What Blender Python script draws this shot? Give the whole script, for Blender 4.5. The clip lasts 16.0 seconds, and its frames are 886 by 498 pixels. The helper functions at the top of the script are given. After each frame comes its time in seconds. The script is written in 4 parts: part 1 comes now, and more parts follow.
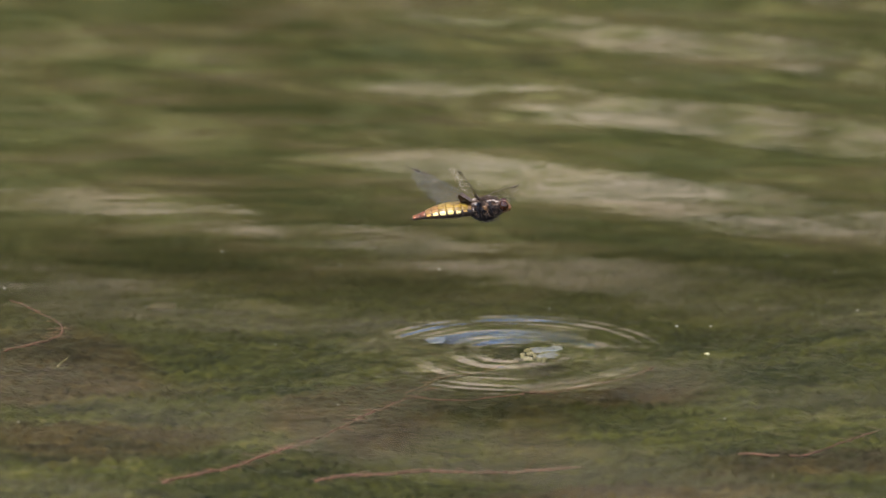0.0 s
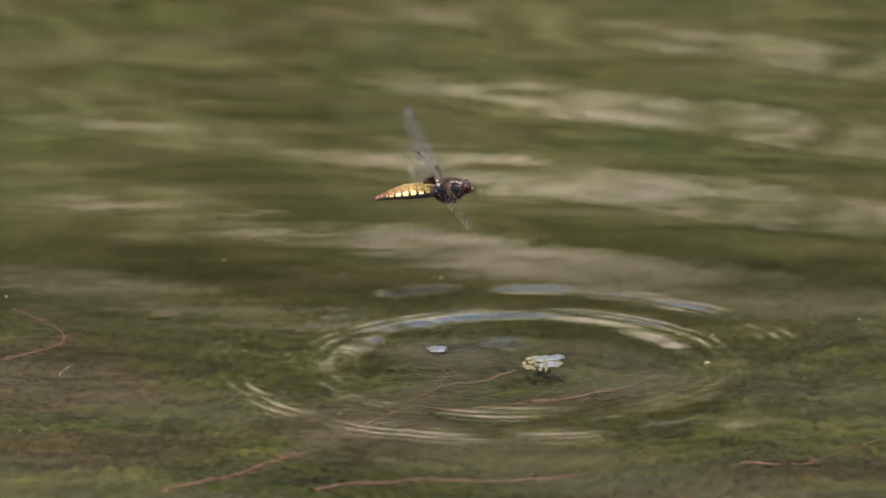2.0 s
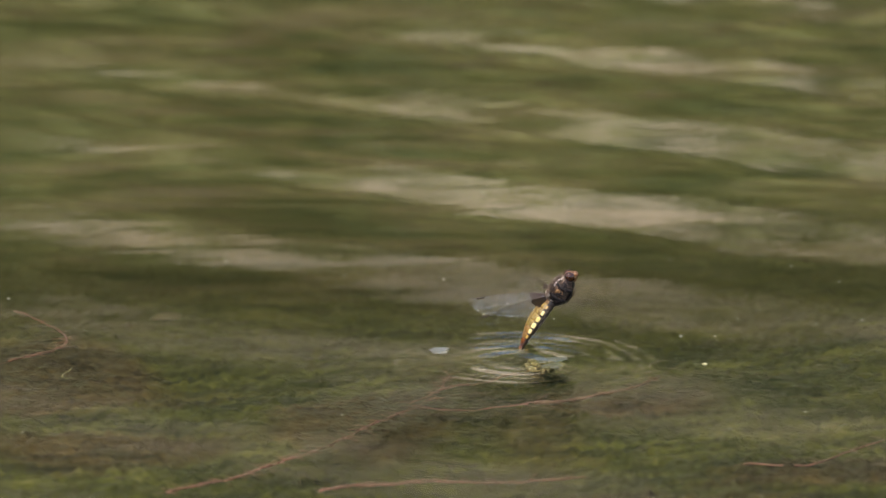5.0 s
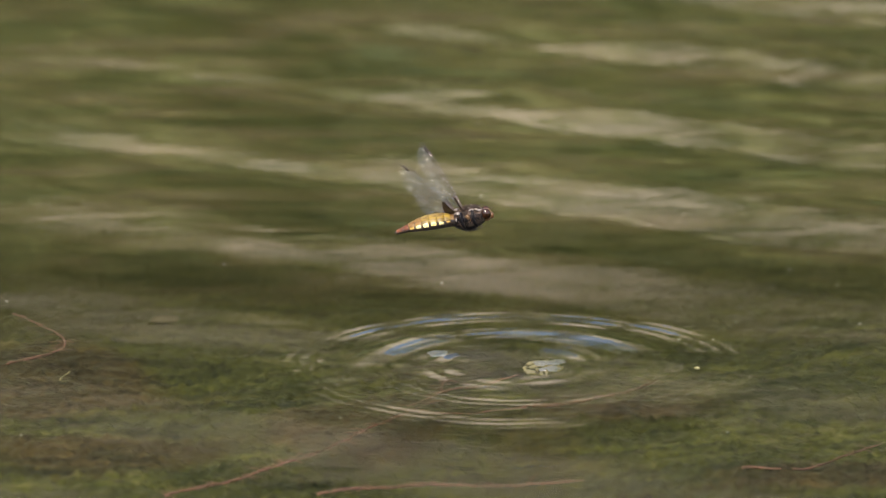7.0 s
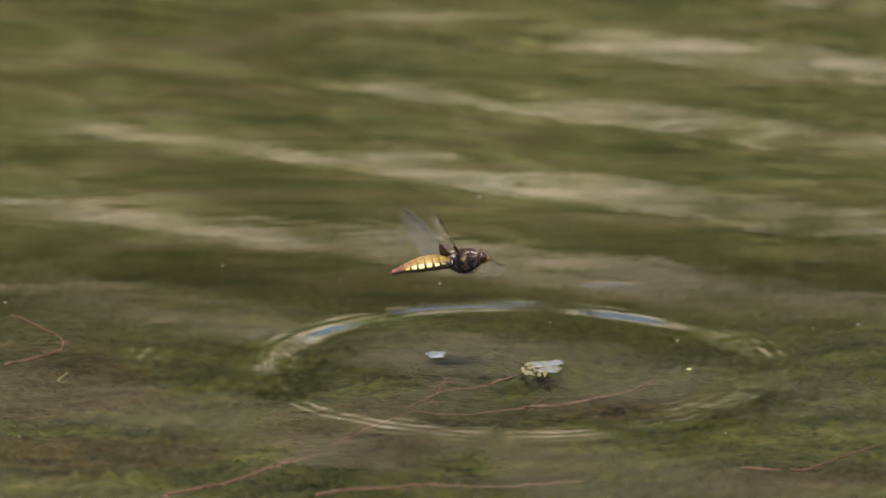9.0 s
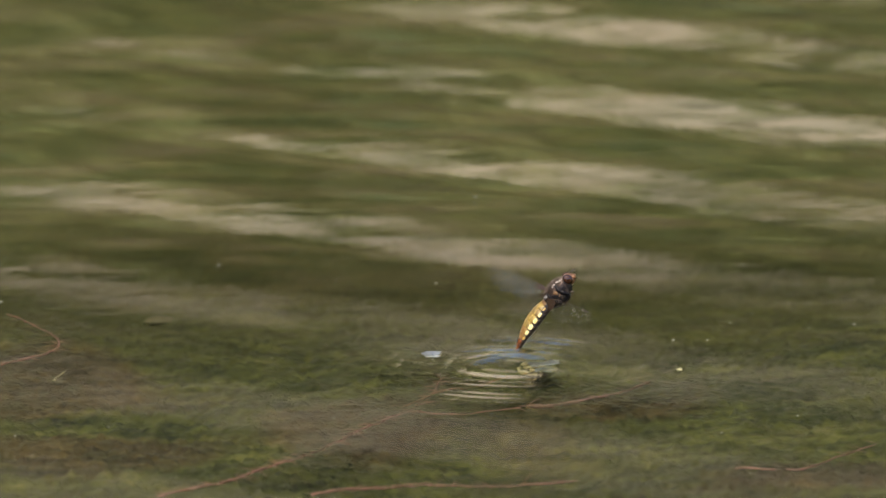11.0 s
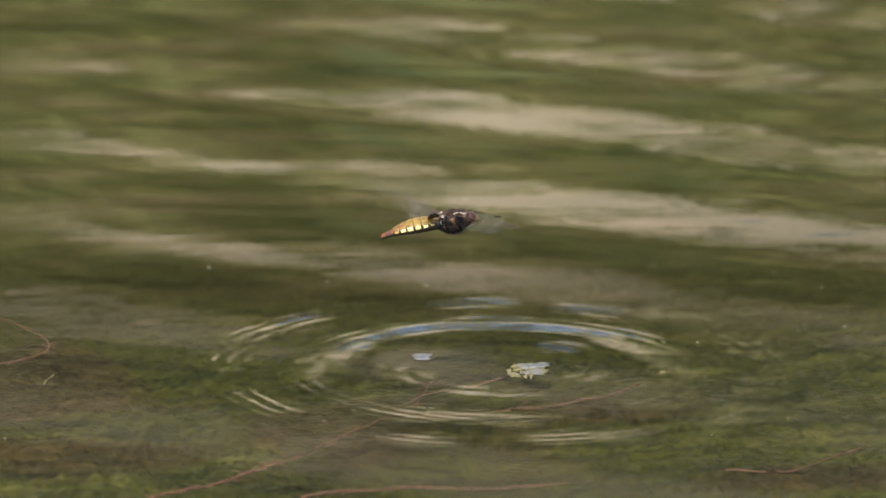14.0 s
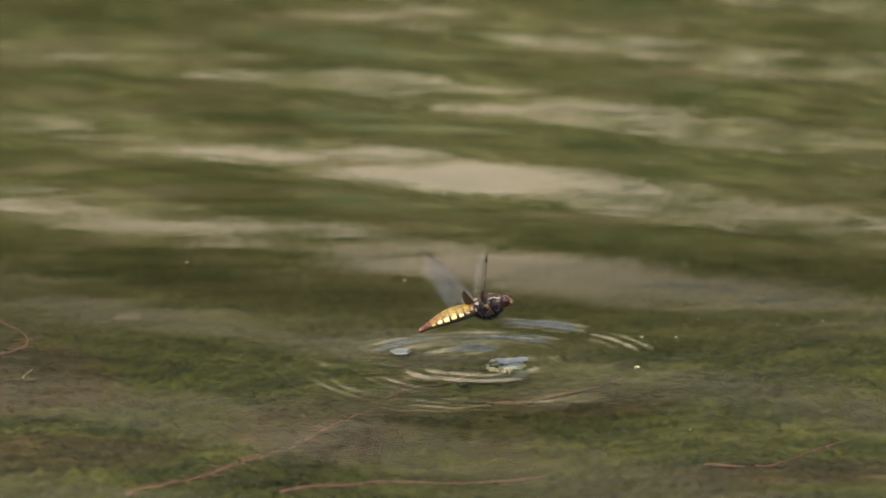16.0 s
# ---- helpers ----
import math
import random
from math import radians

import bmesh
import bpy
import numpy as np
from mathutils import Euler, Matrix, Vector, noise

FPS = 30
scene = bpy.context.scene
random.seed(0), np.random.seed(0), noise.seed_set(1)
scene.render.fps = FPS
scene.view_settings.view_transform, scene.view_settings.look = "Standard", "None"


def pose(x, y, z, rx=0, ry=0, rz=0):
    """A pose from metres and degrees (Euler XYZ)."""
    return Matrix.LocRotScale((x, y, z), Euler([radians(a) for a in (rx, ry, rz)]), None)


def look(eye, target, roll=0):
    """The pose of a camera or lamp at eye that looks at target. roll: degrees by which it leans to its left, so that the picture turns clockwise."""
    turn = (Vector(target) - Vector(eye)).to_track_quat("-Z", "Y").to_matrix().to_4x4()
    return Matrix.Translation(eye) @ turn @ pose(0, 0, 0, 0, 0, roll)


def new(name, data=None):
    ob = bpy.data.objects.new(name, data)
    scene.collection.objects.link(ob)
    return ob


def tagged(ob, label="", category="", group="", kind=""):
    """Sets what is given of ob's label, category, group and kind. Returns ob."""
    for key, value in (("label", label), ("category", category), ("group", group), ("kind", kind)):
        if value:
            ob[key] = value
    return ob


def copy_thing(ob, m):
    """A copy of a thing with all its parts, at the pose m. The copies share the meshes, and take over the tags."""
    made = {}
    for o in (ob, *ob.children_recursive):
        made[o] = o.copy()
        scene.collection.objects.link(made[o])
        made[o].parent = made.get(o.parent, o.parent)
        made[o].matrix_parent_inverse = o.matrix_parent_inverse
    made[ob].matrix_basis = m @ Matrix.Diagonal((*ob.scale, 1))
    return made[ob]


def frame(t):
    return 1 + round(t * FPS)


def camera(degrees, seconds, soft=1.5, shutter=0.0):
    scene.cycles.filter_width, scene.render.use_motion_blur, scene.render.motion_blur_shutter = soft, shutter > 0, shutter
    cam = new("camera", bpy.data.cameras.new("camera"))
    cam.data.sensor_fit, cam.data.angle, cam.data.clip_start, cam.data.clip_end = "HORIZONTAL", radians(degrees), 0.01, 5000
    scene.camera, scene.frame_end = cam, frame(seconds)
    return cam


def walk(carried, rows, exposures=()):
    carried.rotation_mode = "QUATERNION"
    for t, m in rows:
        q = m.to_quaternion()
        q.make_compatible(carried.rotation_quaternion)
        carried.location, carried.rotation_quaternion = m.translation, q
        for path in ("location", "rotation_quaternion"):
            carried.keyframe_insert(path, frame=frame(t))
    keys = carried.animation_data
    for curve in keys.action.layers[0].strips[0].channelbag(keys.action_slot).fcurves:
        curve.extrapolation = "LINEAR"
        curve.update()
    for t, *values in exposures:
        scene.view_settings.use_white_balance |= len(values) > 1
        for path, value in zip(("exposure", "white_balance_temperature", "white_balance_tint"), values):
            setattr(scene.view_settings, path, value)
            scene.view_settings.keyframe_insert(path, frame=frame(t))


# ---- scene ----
TAU = math.tau

# ---------------------------------------------------------------- camera
# A long lens on a low bank, resting almost still, a little under four metres from the insect.
EYE = (0.0, -3.6886, 0.9539)
cam = camera(6.0, 16.0, soft=1.4, shutter=0.35)
cam.data.dof.use_dof = True
cam.data.dof.focus_distance = 3.80
cam.data.dof.aperture_fstop = 13.0
TURNS = [(0.0, -0.010, -13.721, -0.03), (0.5, -0.015, -13.700, -0.05), (1.0, -0.014, -13.692, -0.04),
         (1.5, 0.003, -13.679, -0.02), (2.0, 0.003, -13.663, 0.00), (2.5, -0.004, -13.659, -0.01),
         (3.0, -0.005, -13.665, -0.01), (3.5, 0.000, -13.665, -0.03), (4.0, 0.016, -13.661, -0.06),
         (6.5, 0.026, -13.637, -0.06), (7.0, 0.008, -13.631, -0.02), (7.5, 0.000, -13.631, 0.00),
         (8.0, -0.003, -13.637, 0.01), (8.5, 0.001, -13.638, 0.00), (9.0, -0.005, -13.625, -0.03),
         (11.5, -0.038, -13.628, -0.01), (12.0, -0.043, -13.629, -0.03), (12.5, -0.070, -13.622, 0.00),
         (13.0, -0.087, -13.620, 0.02), (13.5, -0.097, -13.621, 0.01), (14.0, -0.102, -13.611, -0.02),
         (14.5, -0.105, -13.615, -0.02), (15.0, -0.132, -13.616, -0.01), (15.5, -0.188, -13.627, 0.00),
         (16.0, -0.252, -13.647, 0.00)]


def camera_pose(yaw, pitch, roll):
    return pose(*EYE, 90 + pitch, 0, yaw) @ pose(0, 0, 0, 0, 0, roll)


walk(cam, [(t, camera_pose(a, b, c)) for t, a, b, c in TURNS], exposures=[(0.0, 1.44, 6950, 15), (2.0, 1.44, 7050, 14), (3.5, 1.43, 7200, 12), (9.0, 1.42, 7300, 11), (16.0, 1.40, 7350, 10)])

# ---------------------------------------------------------------- light
SUN_HIGH, SUN_TURN = 58.0, 205.0      # degrees over the horizon; compass turn from +y, clockwise
world = bpy.data.worlds.new("sky")
scene.world = world
world.use_nodes = True
wn = world.node_tree
wn.nodes.clear()
sky = wn.nodes.new("ShaderNodeTexSky")
sky.sky_type = "NISHITA"
sky.sun_disc = False
sky.sun_elevation, sky.sun_rotation = radians(SUN_HIGH), radians(SUN_TURN)
sky.air_density, sky.dust_density, sky.ozone_density = 1.0, 0.5, 1.6
back = wn.nodes.new("ShaderNodeBackground")
back.inputs["Strength"].default_value = 0.15
wout = wn.nodes.new("ShaderNodeOutputWorld")
wn.links.new(sky.outputs[0], back.inputs[0])
wn.links.new(back.outputs[0], wout.inputs[0])

sun = new("sun", bpy.data.lights.new("sun", "SUN"))
sun.data.energy, sun.data.angle, sun.data.color = 2.4, radians(0.53), (1.0, 0.93, 0.80)
sx = math.cos(radians(SUN_HIGH)) * math.sin(radians(SUN_TURN))
sy = math.cos(radians(SUN_HIGH)) * math.cos(radians(SUN_TURN))
sz = math.sin(radians(SUN_HIGH))
sun.matrix_world = look((sx * 30, sy * 30, sz * 30), (0, 0, 0))


# ---------------------------------------------------------------- materials
def material(name):
    m = bpy.data.materials.new(name)
    m.use_nodes = True
    m.node_tree.nodes.clear()
    return m


class Net:
    """Short hand for building a node tree."""

    def __init__(self, name):
        self.m = material(name)
        self.t = self.m.node_tree

    def add(self, kind, **values):
        n = self.t.nodes.new(kind)
        for key, value in values.items():
            n.inputs[key.replace("_", " ")].default_value = value
        return n

    def link(self, a, b):
        self.t.links.new(a, b)

    def coords(self, scale=(1, 1, 1), world_space=False):
        mapping = self.t.nodes.new("ShaderNodeMapping")
        mapping.inputs["Scale"].default_value = scale
        if world_space:
            src = self.t.nodes.new("ShaderNodeNewGeometry").outputs["Position"]
        else:
            src = self.t.nodes.new("ShaderNodeTexCoord").outputs["Object"]
        self.link(src, mapping.inputs["Vector"])
        return mapping.outputs["Vector"]

    def noise(self, vec, scale, detail=4.0, rough=0.55, warp=0.0):
        n = self.add("ShaderNodeTexNoise", Scale=scale, Detail=detail, Roughness=rough, Distortion=warp)
        self.link(vec, n.inputs["Vector"])
        return n.outputs["Fac"]

    def ramp(self, fac, stops, mode="LINEAR"):
        r = self.t.nodes.new("ShaderNodeValToRGB")
        r.color_ramp.interpolation = mode
        e = r.color_ramp.elements
        while len(e) < len(stops):
            e.new(0.5)
        for item, (p, c) in zip(e, stops):
            item.position = p
            item.color = (*c, 1) if len(c) == 3 else c
        self.link(fac, r.inputs["Fac"])
        return r.outputs["Color"]

    def mix(self, fac, a, b, blend="MIX"):
        n = self.t.nodes.new("ShaderNodeMix")
        n.data_type, n.blend_type = "RGBA", blend
        for sock, v in ((n.inputs["Factor"], fac), (n.inputs["A"], a), (n.inputs["B"], b)):
            if isinstance(v, (int, float)):
                sock.default_value = v
            elif isinstance(v, tuple):
                sock.default_value = (*v, 1)
            else:
                self.link(v, sock)
        return n.outputs["Result"]

    def math(self, op, a, b=0.0, clamp=False):
        n = self.t.nodes.new("ShaderNodeMath")
        n.operation, n.use_clamp = op, clamp
        for sock, v in zip(n.inputs, (a, b)):
            if isinstance(v, (int, float)):
                sock.default_value = v
            else:
                self.link(v, sock)
        return n.outputs[0]

    def bump(self, height, strength, distance):
        n = self.add("ShaderNodeBump", Strength=strength, Distance=distance)
        self.link(height, n.inputs["Height"])
        return n.outputs["Normal"]

    def principled(self, color, rough=0.6, normal=None, **values):
        p = self.add("ShaderNodeBsdfPrincipled", Roughness=rough, **values)
        if isinstance(color, tuple):
            p.inputs["Base Color"].default_value = (*color, 1)
        else:
            self.link(color, p.inputs["Base Color"])
        if normal is not None:
            self.link(normal, p.inputs["Normal"])
        return p

    def mirror(self, fac, normal):
        """A clear surface that mirrors by fac."""
        clear = self.add("ShaderNodeBsdfTransparent")
        clear.inputs["Color"].default_value = (0.97, 0.975, 0.93, 1)
        gloss = self.add("ShaderNodeBsdfGlossy", Roughness=0.02)
        self.link(normal, gloss.inputs["Normal"])
        mix = self.t.nodes.new("ShaderNodeMixShader")
        self.link(fac, mix.inputs[0])
        self.link(clear.outputs[0], mix.inputs[1])
        self.link(gloss.outputs[0], mix.inputs[2])
        return mix

    def done(self, shader):
        o = self.t.nodes.new("ShaderNodeOutputMaterial")
        self.link(shader.outputs[0], o.inputs["Surface"])
        return self.m


def mottled(name, a, b, scale, rough=0.6, fine=8.0, bump=0.25, depth=0.0004, stretch=(1, 1, 1), **values):
    """A surface of two shades, mottled coarsely and finely, with a fine relief."""
    n = Net(name)
    v = n.coords(stretch)
    c = n.noise(v, scale, 5)
    f = n.noise(v, scale * fine, 3)
    info = n.t.nodes.new("ShaderNodeObjectInfo").outputs["Random"]
    k = n.math("ADD", n.math("MULTIPLY", c, 0.65), n.math("MULTIPLY", f, 0.35))
    k = n.math("ADD", k, n.math("MULTIPLY", n.math("SUBTRACT", info, 0.5), 0.12))
    col = n.ramp(k, [(0.33, a), (0.67, b)])
    return n.done(n.principled(col, rough, n.bump(f, bump, depth), **values))


def water_material():
    """Clear pond water: a mirror that grows towards grazing, over what lies below. The mirror is turned down by place
    on the near side; far out a bed-like colour is painted on.
    """
    n = Net("pond_water")
    v = n.coords((0.55, 1.0, 1.0))
    a = n.noise(v, 30.0, 3, 0.5, 0.3)
    b = n.noise(v, 110.0, 2, 0.5)
    h = n.math("ADD", a, n.math("MULTIPLY", b, 0.12))
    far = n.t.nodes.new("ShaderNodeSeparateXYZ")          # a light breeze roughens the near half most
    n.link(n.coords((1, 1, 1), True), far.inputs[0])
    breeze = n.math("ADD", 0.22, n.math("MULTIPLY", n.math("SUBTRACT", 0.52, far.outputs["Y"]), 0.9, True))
    strokes = n.math("MULTIPLY", n.noise(n.coords((0.22, 1.0, 1.0)), 62.0, 3, 0.5, 0.2), 2.3)
    short = n.math("MULTIPLY", n.noise(n.coords((0.25, 1.0, 1.0)), 170.0, 2, 0.5, 0.2), 0.55)
    h = n.math("MULTIPLY", n.math("ADD", n.math("ADD", h, strokes), short), breeze)
    normal = n.bump(h, 1.0, 0.00022)
    fres = n.add("ShaderNodeFresnel", IOR=1.48)
    n.link(normal, fres.inputs["Normal"])
    # reflection strength set by world y: weak near, full far out
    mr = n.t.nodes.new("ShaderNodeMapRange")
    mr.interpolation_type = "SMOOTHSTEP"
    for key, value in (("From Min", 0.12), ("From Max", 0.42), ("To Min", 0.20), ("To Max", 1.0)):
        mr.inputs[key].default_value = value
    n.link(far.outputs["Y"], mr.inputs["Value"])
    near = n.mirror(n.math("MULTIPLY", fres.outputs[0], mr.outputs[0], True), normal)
    # further out the water turns opaque, a streaky painted colour standing in for the bed
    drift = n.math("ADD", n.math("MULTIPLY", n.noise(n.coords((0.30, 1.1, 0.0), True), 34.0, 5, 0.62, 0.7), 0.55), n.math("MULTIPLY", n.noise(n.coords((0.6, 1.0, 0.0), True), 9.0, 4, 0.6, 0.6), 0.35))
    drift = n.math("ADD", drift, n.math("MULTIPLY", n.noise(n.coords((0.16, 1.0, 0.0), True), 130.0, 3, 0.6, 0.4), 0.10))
    bed_tone = n.ramp(drift, [(0.38, (0.018, 0.022, 0.008)), (0.47, (0.033, 0.034, 0.012)), (0.54, (0.048, 0.041, 0.017)), (0.62, (0.068, 0.054, 0.029))])
    opaque = n.principled(bed_tone, 0.04, normal, IOR=1.48)
    n.link(n.math("MULTIPLY", mr.outputs[0], 0.5), opaque.inputs["Specular IOR Level"])
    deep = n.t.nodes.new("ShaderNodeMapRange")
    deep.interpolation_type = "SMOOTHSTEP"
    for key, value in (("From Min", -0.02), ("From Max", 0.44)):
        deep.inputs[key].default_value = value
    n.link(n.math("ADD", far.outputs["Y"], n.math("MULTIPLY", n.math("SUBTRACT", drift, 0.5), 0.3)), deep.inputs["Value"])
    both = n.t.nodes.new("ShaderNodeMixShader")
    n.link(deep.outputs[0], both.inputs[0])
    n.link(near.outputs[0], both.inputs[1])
    n.link(opaque.outputs[0], both.inputs[2])
    return n.done(both)


def wave_material(name, radius, half, wide, gaps, most):
    """The skin of a stretch of wave: a mirror that thins out to nothing at its rim, its reflection masked in random
    patches.
    """
    n = Net(name)
    normal = n.bump(n.noise(n.coords((0.6, 1.0, 1.0)), 60.0, 3, 0.5, 0.3), 1.0, 0.00035)
    fres = n.add("ShaderNodeFresnel", IOR=2.4)
    n.link(normal, fres.inputs["Normal"])
    sep = n.t.nodes.new("ShaderNodeSeparateXYZ")
    n.link(n.coords(), sep.inputs[0])
    y = n.math("ADD", sep.outputs["Y"], radius)
    across = n.math("SUBTRACT", n.math("SQRT", n.math("ADD", n.math("MULTIPLY", sep.outputs["X"], sep.outputs["X"]), n.math("MULTIPLY", y, y))), radius)
    along = n.math("MULTIPLY", n.math("ARCTAN2", sep.outputs["X"], y), radius)
    u = n.math("SUBTRACT", 1.0, n.math("POWER", n.math("ABSOLUTE", n.math("DIVIDE", along, half)), 2.0), True)
    w = n.math("POWER", n.math("ABSOLUTE", n.math("DIVIDE", across, wide)), 2.0)
    rim = n.math("POWER", n.math("SUBTRACT", u, w, True), 0.6)
    # noise mask that breaks up the reflection
    spots = n.ramp(n.noise(n.coords((0.40, 1.0, 0.0), True), 42.0, 3, 0.6, 0.6), [(0.43, (1 - gaps,) * 3), (0.54, (1, 1, 1))])
    skin = n.math("MINIMUM", fres.outputs[0], most)
    return n.done(n.mirror(n.math("MULTIPLY", n.math("MULTIPLY", skin, rim), spots, True), normal))


def bed_material():
    """Drowned weed and algae: olive green, with brown mats and fine filaments; the dark of hollows and a smooth veil
    further out are put into the colour.
    """
    n = Net("pond_bed")
    v = n.coords((0.6, 0.75, 1.0))
    big = n.noise(v, 9.0, 4, 0.6, 0.6)
    mid = n.noise(n.coords((0.35, 0.8, 1.0)), 45.0, 5, 0.65, 0.8)
    fib = n.noise(n.coords((0.55, 1.3, 1.0)), 210.0, 5, 0.75, 1.4)
    tiny = n.noise(v, 900.0, 3, 0.6)
    drift = n.noise(n.coords((0.22, 1.3, 1.0)), 90.0, 5, 0.65, 0.6)
    sep = n.t.nodes.new("ShaderNodeSeparateXYZ")
    n.link(n.coords(), sep.inputs[0])
    x, y = sep.outputs["X"], sep.outputs["Y"]

    def patch(cx, cy, wx, wy):
        """1 in the middle of a patch, 0 past its rim."""
        p = n.math("POWER", n.math("DIVIDE", n.math("SUBTRACT", x, cx), wx), 2.0)
        q = n.math("POWER", n.math("DIVIDE", n.math("SUBTRACT", y, cy), wy), 2.0)
        return n.math("SUBTRACT", 1.0, n.math("ADD", p, q), True)

    # veil of reflection and blur over the far bed, put into the colour
    far_veil = n.math("MULTIPLY", n.math("SUBTRACT", y, 0.10), 3.5, True)
    k = n.math("ADD", n.math("MULTIPLY", mid, 0.28), n.math("MULTIPLY", n.mix(n.math("MULTIPLY", far_veil, 0.6), fib, (0.5, 0.5, 0.5)), 0.28))
    k = n.math("ADD", k, n.math("MULTIPLY", drift, 0.44))
    green = n.ramp(k, [(0.39, (0.004, 0.006, 0.002)), (0.48, (0.018, 0.021, 0.004)), (0.55, (0.040, 0.042, 0.008)), (0.64, (0.092, 0.086, 0.026))])
    brown = n.ramp(k, [(0.39, (0.005, 0.003, 0.001)), (0.48, (0.023, 0.016, 0.006)), (0.56, (0.050, 0.034, 0.012)), (0.65, (0.115, 0.082, 0.040))])
    mats = patch(-0.20, 0.06, 0.075, 0.10)
    for place in ((0.0, -0.205, 0.26, 0.040), (-0.035, -0.05, 0.050, 0.055), (0.085, -0.015, 0.055, 0.030), (0.19, -0.15, 0.09, 0.05), (-0.17, -0.09, 0.08, 0.05)):
        mats = n.math("MAXIMUM", mats, patch(*place))
    lean = n.math("SUBTRACT", n.math("MULTIPLY", mats, 0.30), 0.10)
    where = n.ramp(n.math("ADD", big, lean), [(0.44, (0, 0, 0)), (0.60, (1, 1, 1))])
    col = n.mix(where, green, brown)
    # near-black green put into the colour: shade of the dip, darker weed at right
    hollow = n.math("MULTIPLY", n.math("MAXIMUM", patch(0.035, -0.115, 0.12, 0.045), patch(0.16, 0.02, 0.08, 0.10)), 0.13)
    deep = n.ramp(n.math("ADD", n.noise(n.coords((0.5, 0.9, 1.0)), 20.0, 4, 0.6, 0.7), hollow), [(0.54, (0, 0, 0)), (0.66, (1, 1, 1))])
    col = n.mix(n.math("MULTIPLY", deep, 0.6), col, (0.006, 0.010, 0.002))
    speck = n.ramp(tiny, [(0.64, (0, 0, 0)), (0.72, (1, 1, 1))])
    col = n.mix(n.math("MULTIPLY", n.math("MULTIPLY", speck, 0.35), n.math("SUBTRACT", 1.0, far_veil)), col, (0.20, 0.20, 0.11))
    col = n.mix(n.math("MULTIPLY", far_veil, 0.35), col, (0.082, 0.074, 0.030))
    return n.done(n.principled(col, 0.8, n.bump(fib, 0.6, 0.002), Specular_IOR_Level=0.30, Specular_Tint=(0.80, 0.76, 0.56, 1)))


def ground_material():
    """Pond bed, grass bank and bare gravel slope, by height above the water."""
    n = Net("bank_and_slope")
    v = n.coords()
    z = n.t.nodes.new("ShaderNodeSeparateXYZ")
    n.link(v, z.inputs[0])
    big = n.noise(v, 0.35, 5, 0.6)
    fine = n.noise(v, 3.0, 6, 0.65)
    grass = n.ramp(fine, [(0.35, (0.035, 0.055, 0.016)), (0.65, (0.10, 0.125, 0.04))])
    gravel = n.ramp(n.noise(v, 9.0, 6, 0.7), [(0.3, (0.46, 0.37, 0.26)), (0.7, (0.66, 0.55, 0.43))])
    mud = n.ramp(fine, [(0.35, (0.03, 0.028, 0.014)), (0.65, (0.08, 0.07, 0.035))])
    high = n.math("ADD", z.outputs["Z"], n.math("MULTIPLY", n.math("SUBTRACT", big, 0.5), 1.6))
    col = n.mix(n.math("MULTIPLY", n.math("SUBTRACT", high, 2.2), 1.4, True), grass, gravel)
    col = n.mix(n.math("MULTIPLY", n.math("SUBTRACT", 0.05, z.outputs["Z"]), 12.0, True), col, mud)
    return n.done(n.principled(col, 0.9, n.bump(fine, 0.6, 0.05)))


def leaf_material():
    """Willow leaves in clumps, with shade and sun put into the colour: dark green and olive; some dry brown."""
    n = Net("shrub_leaf")
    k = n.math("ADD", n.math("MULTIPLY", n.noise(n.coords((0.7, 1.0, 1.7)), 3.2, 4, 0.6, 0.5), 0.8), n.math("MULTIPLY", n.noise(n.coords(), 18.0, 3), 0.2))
    # dark stops paint the gaps in shade, light olive stops the sunlit clusters
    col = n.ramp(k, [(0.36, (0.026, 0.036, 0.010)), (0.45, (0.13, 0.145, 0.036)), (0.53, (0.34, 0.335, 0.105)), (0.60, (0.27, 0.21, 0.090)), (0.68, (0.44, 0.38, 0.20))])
    return n.done(n.principled(col, 0.6))


def thread_material():
    n = Net("algae_threads")
    r = n.t.nodes.new("ShaderNodeNewGeometry").outputs["Random Per Island"]
    col = n.ramp(r, [(0.0, (0.012, 0.013, 0.005)), (0.25, (0.034, 0.030, 0.010)), (0.45, (0.064, 0.036, 0.016)), (0.70, (0.036, 0.042, 0.011)), (0.93, (0.060, 0.058, 0.021)), (1.0, (0.12, 0.10, 0.055))])
    grain = n.noise(n.coords(), 900.0, 3)
    col = n.mix(n.math("MULTIPLY", grain, 0.4), col, (0.03, 0.03, 0.012))
    return n.done(n.principled(col, 0.8))


def thorax_material(name, stops, rough):
    """Black glossy cuticle with broken brown and pale marks."""
    n = Net(name)
    v = n.coords()
    k = n.math("ADD", n.math("MULTIPLY", n.noise(v, 300.0, 4, 0.6, 0.8), 0.75), n.math("MULTIPLY", n.noise(v, 1500.0, 3), 0.25))
    return n.done(n.principled(n.ramp(k, stops), rough, n.bump(k, 0.9, 0.0012), Specular_IOR_Level=0.16))


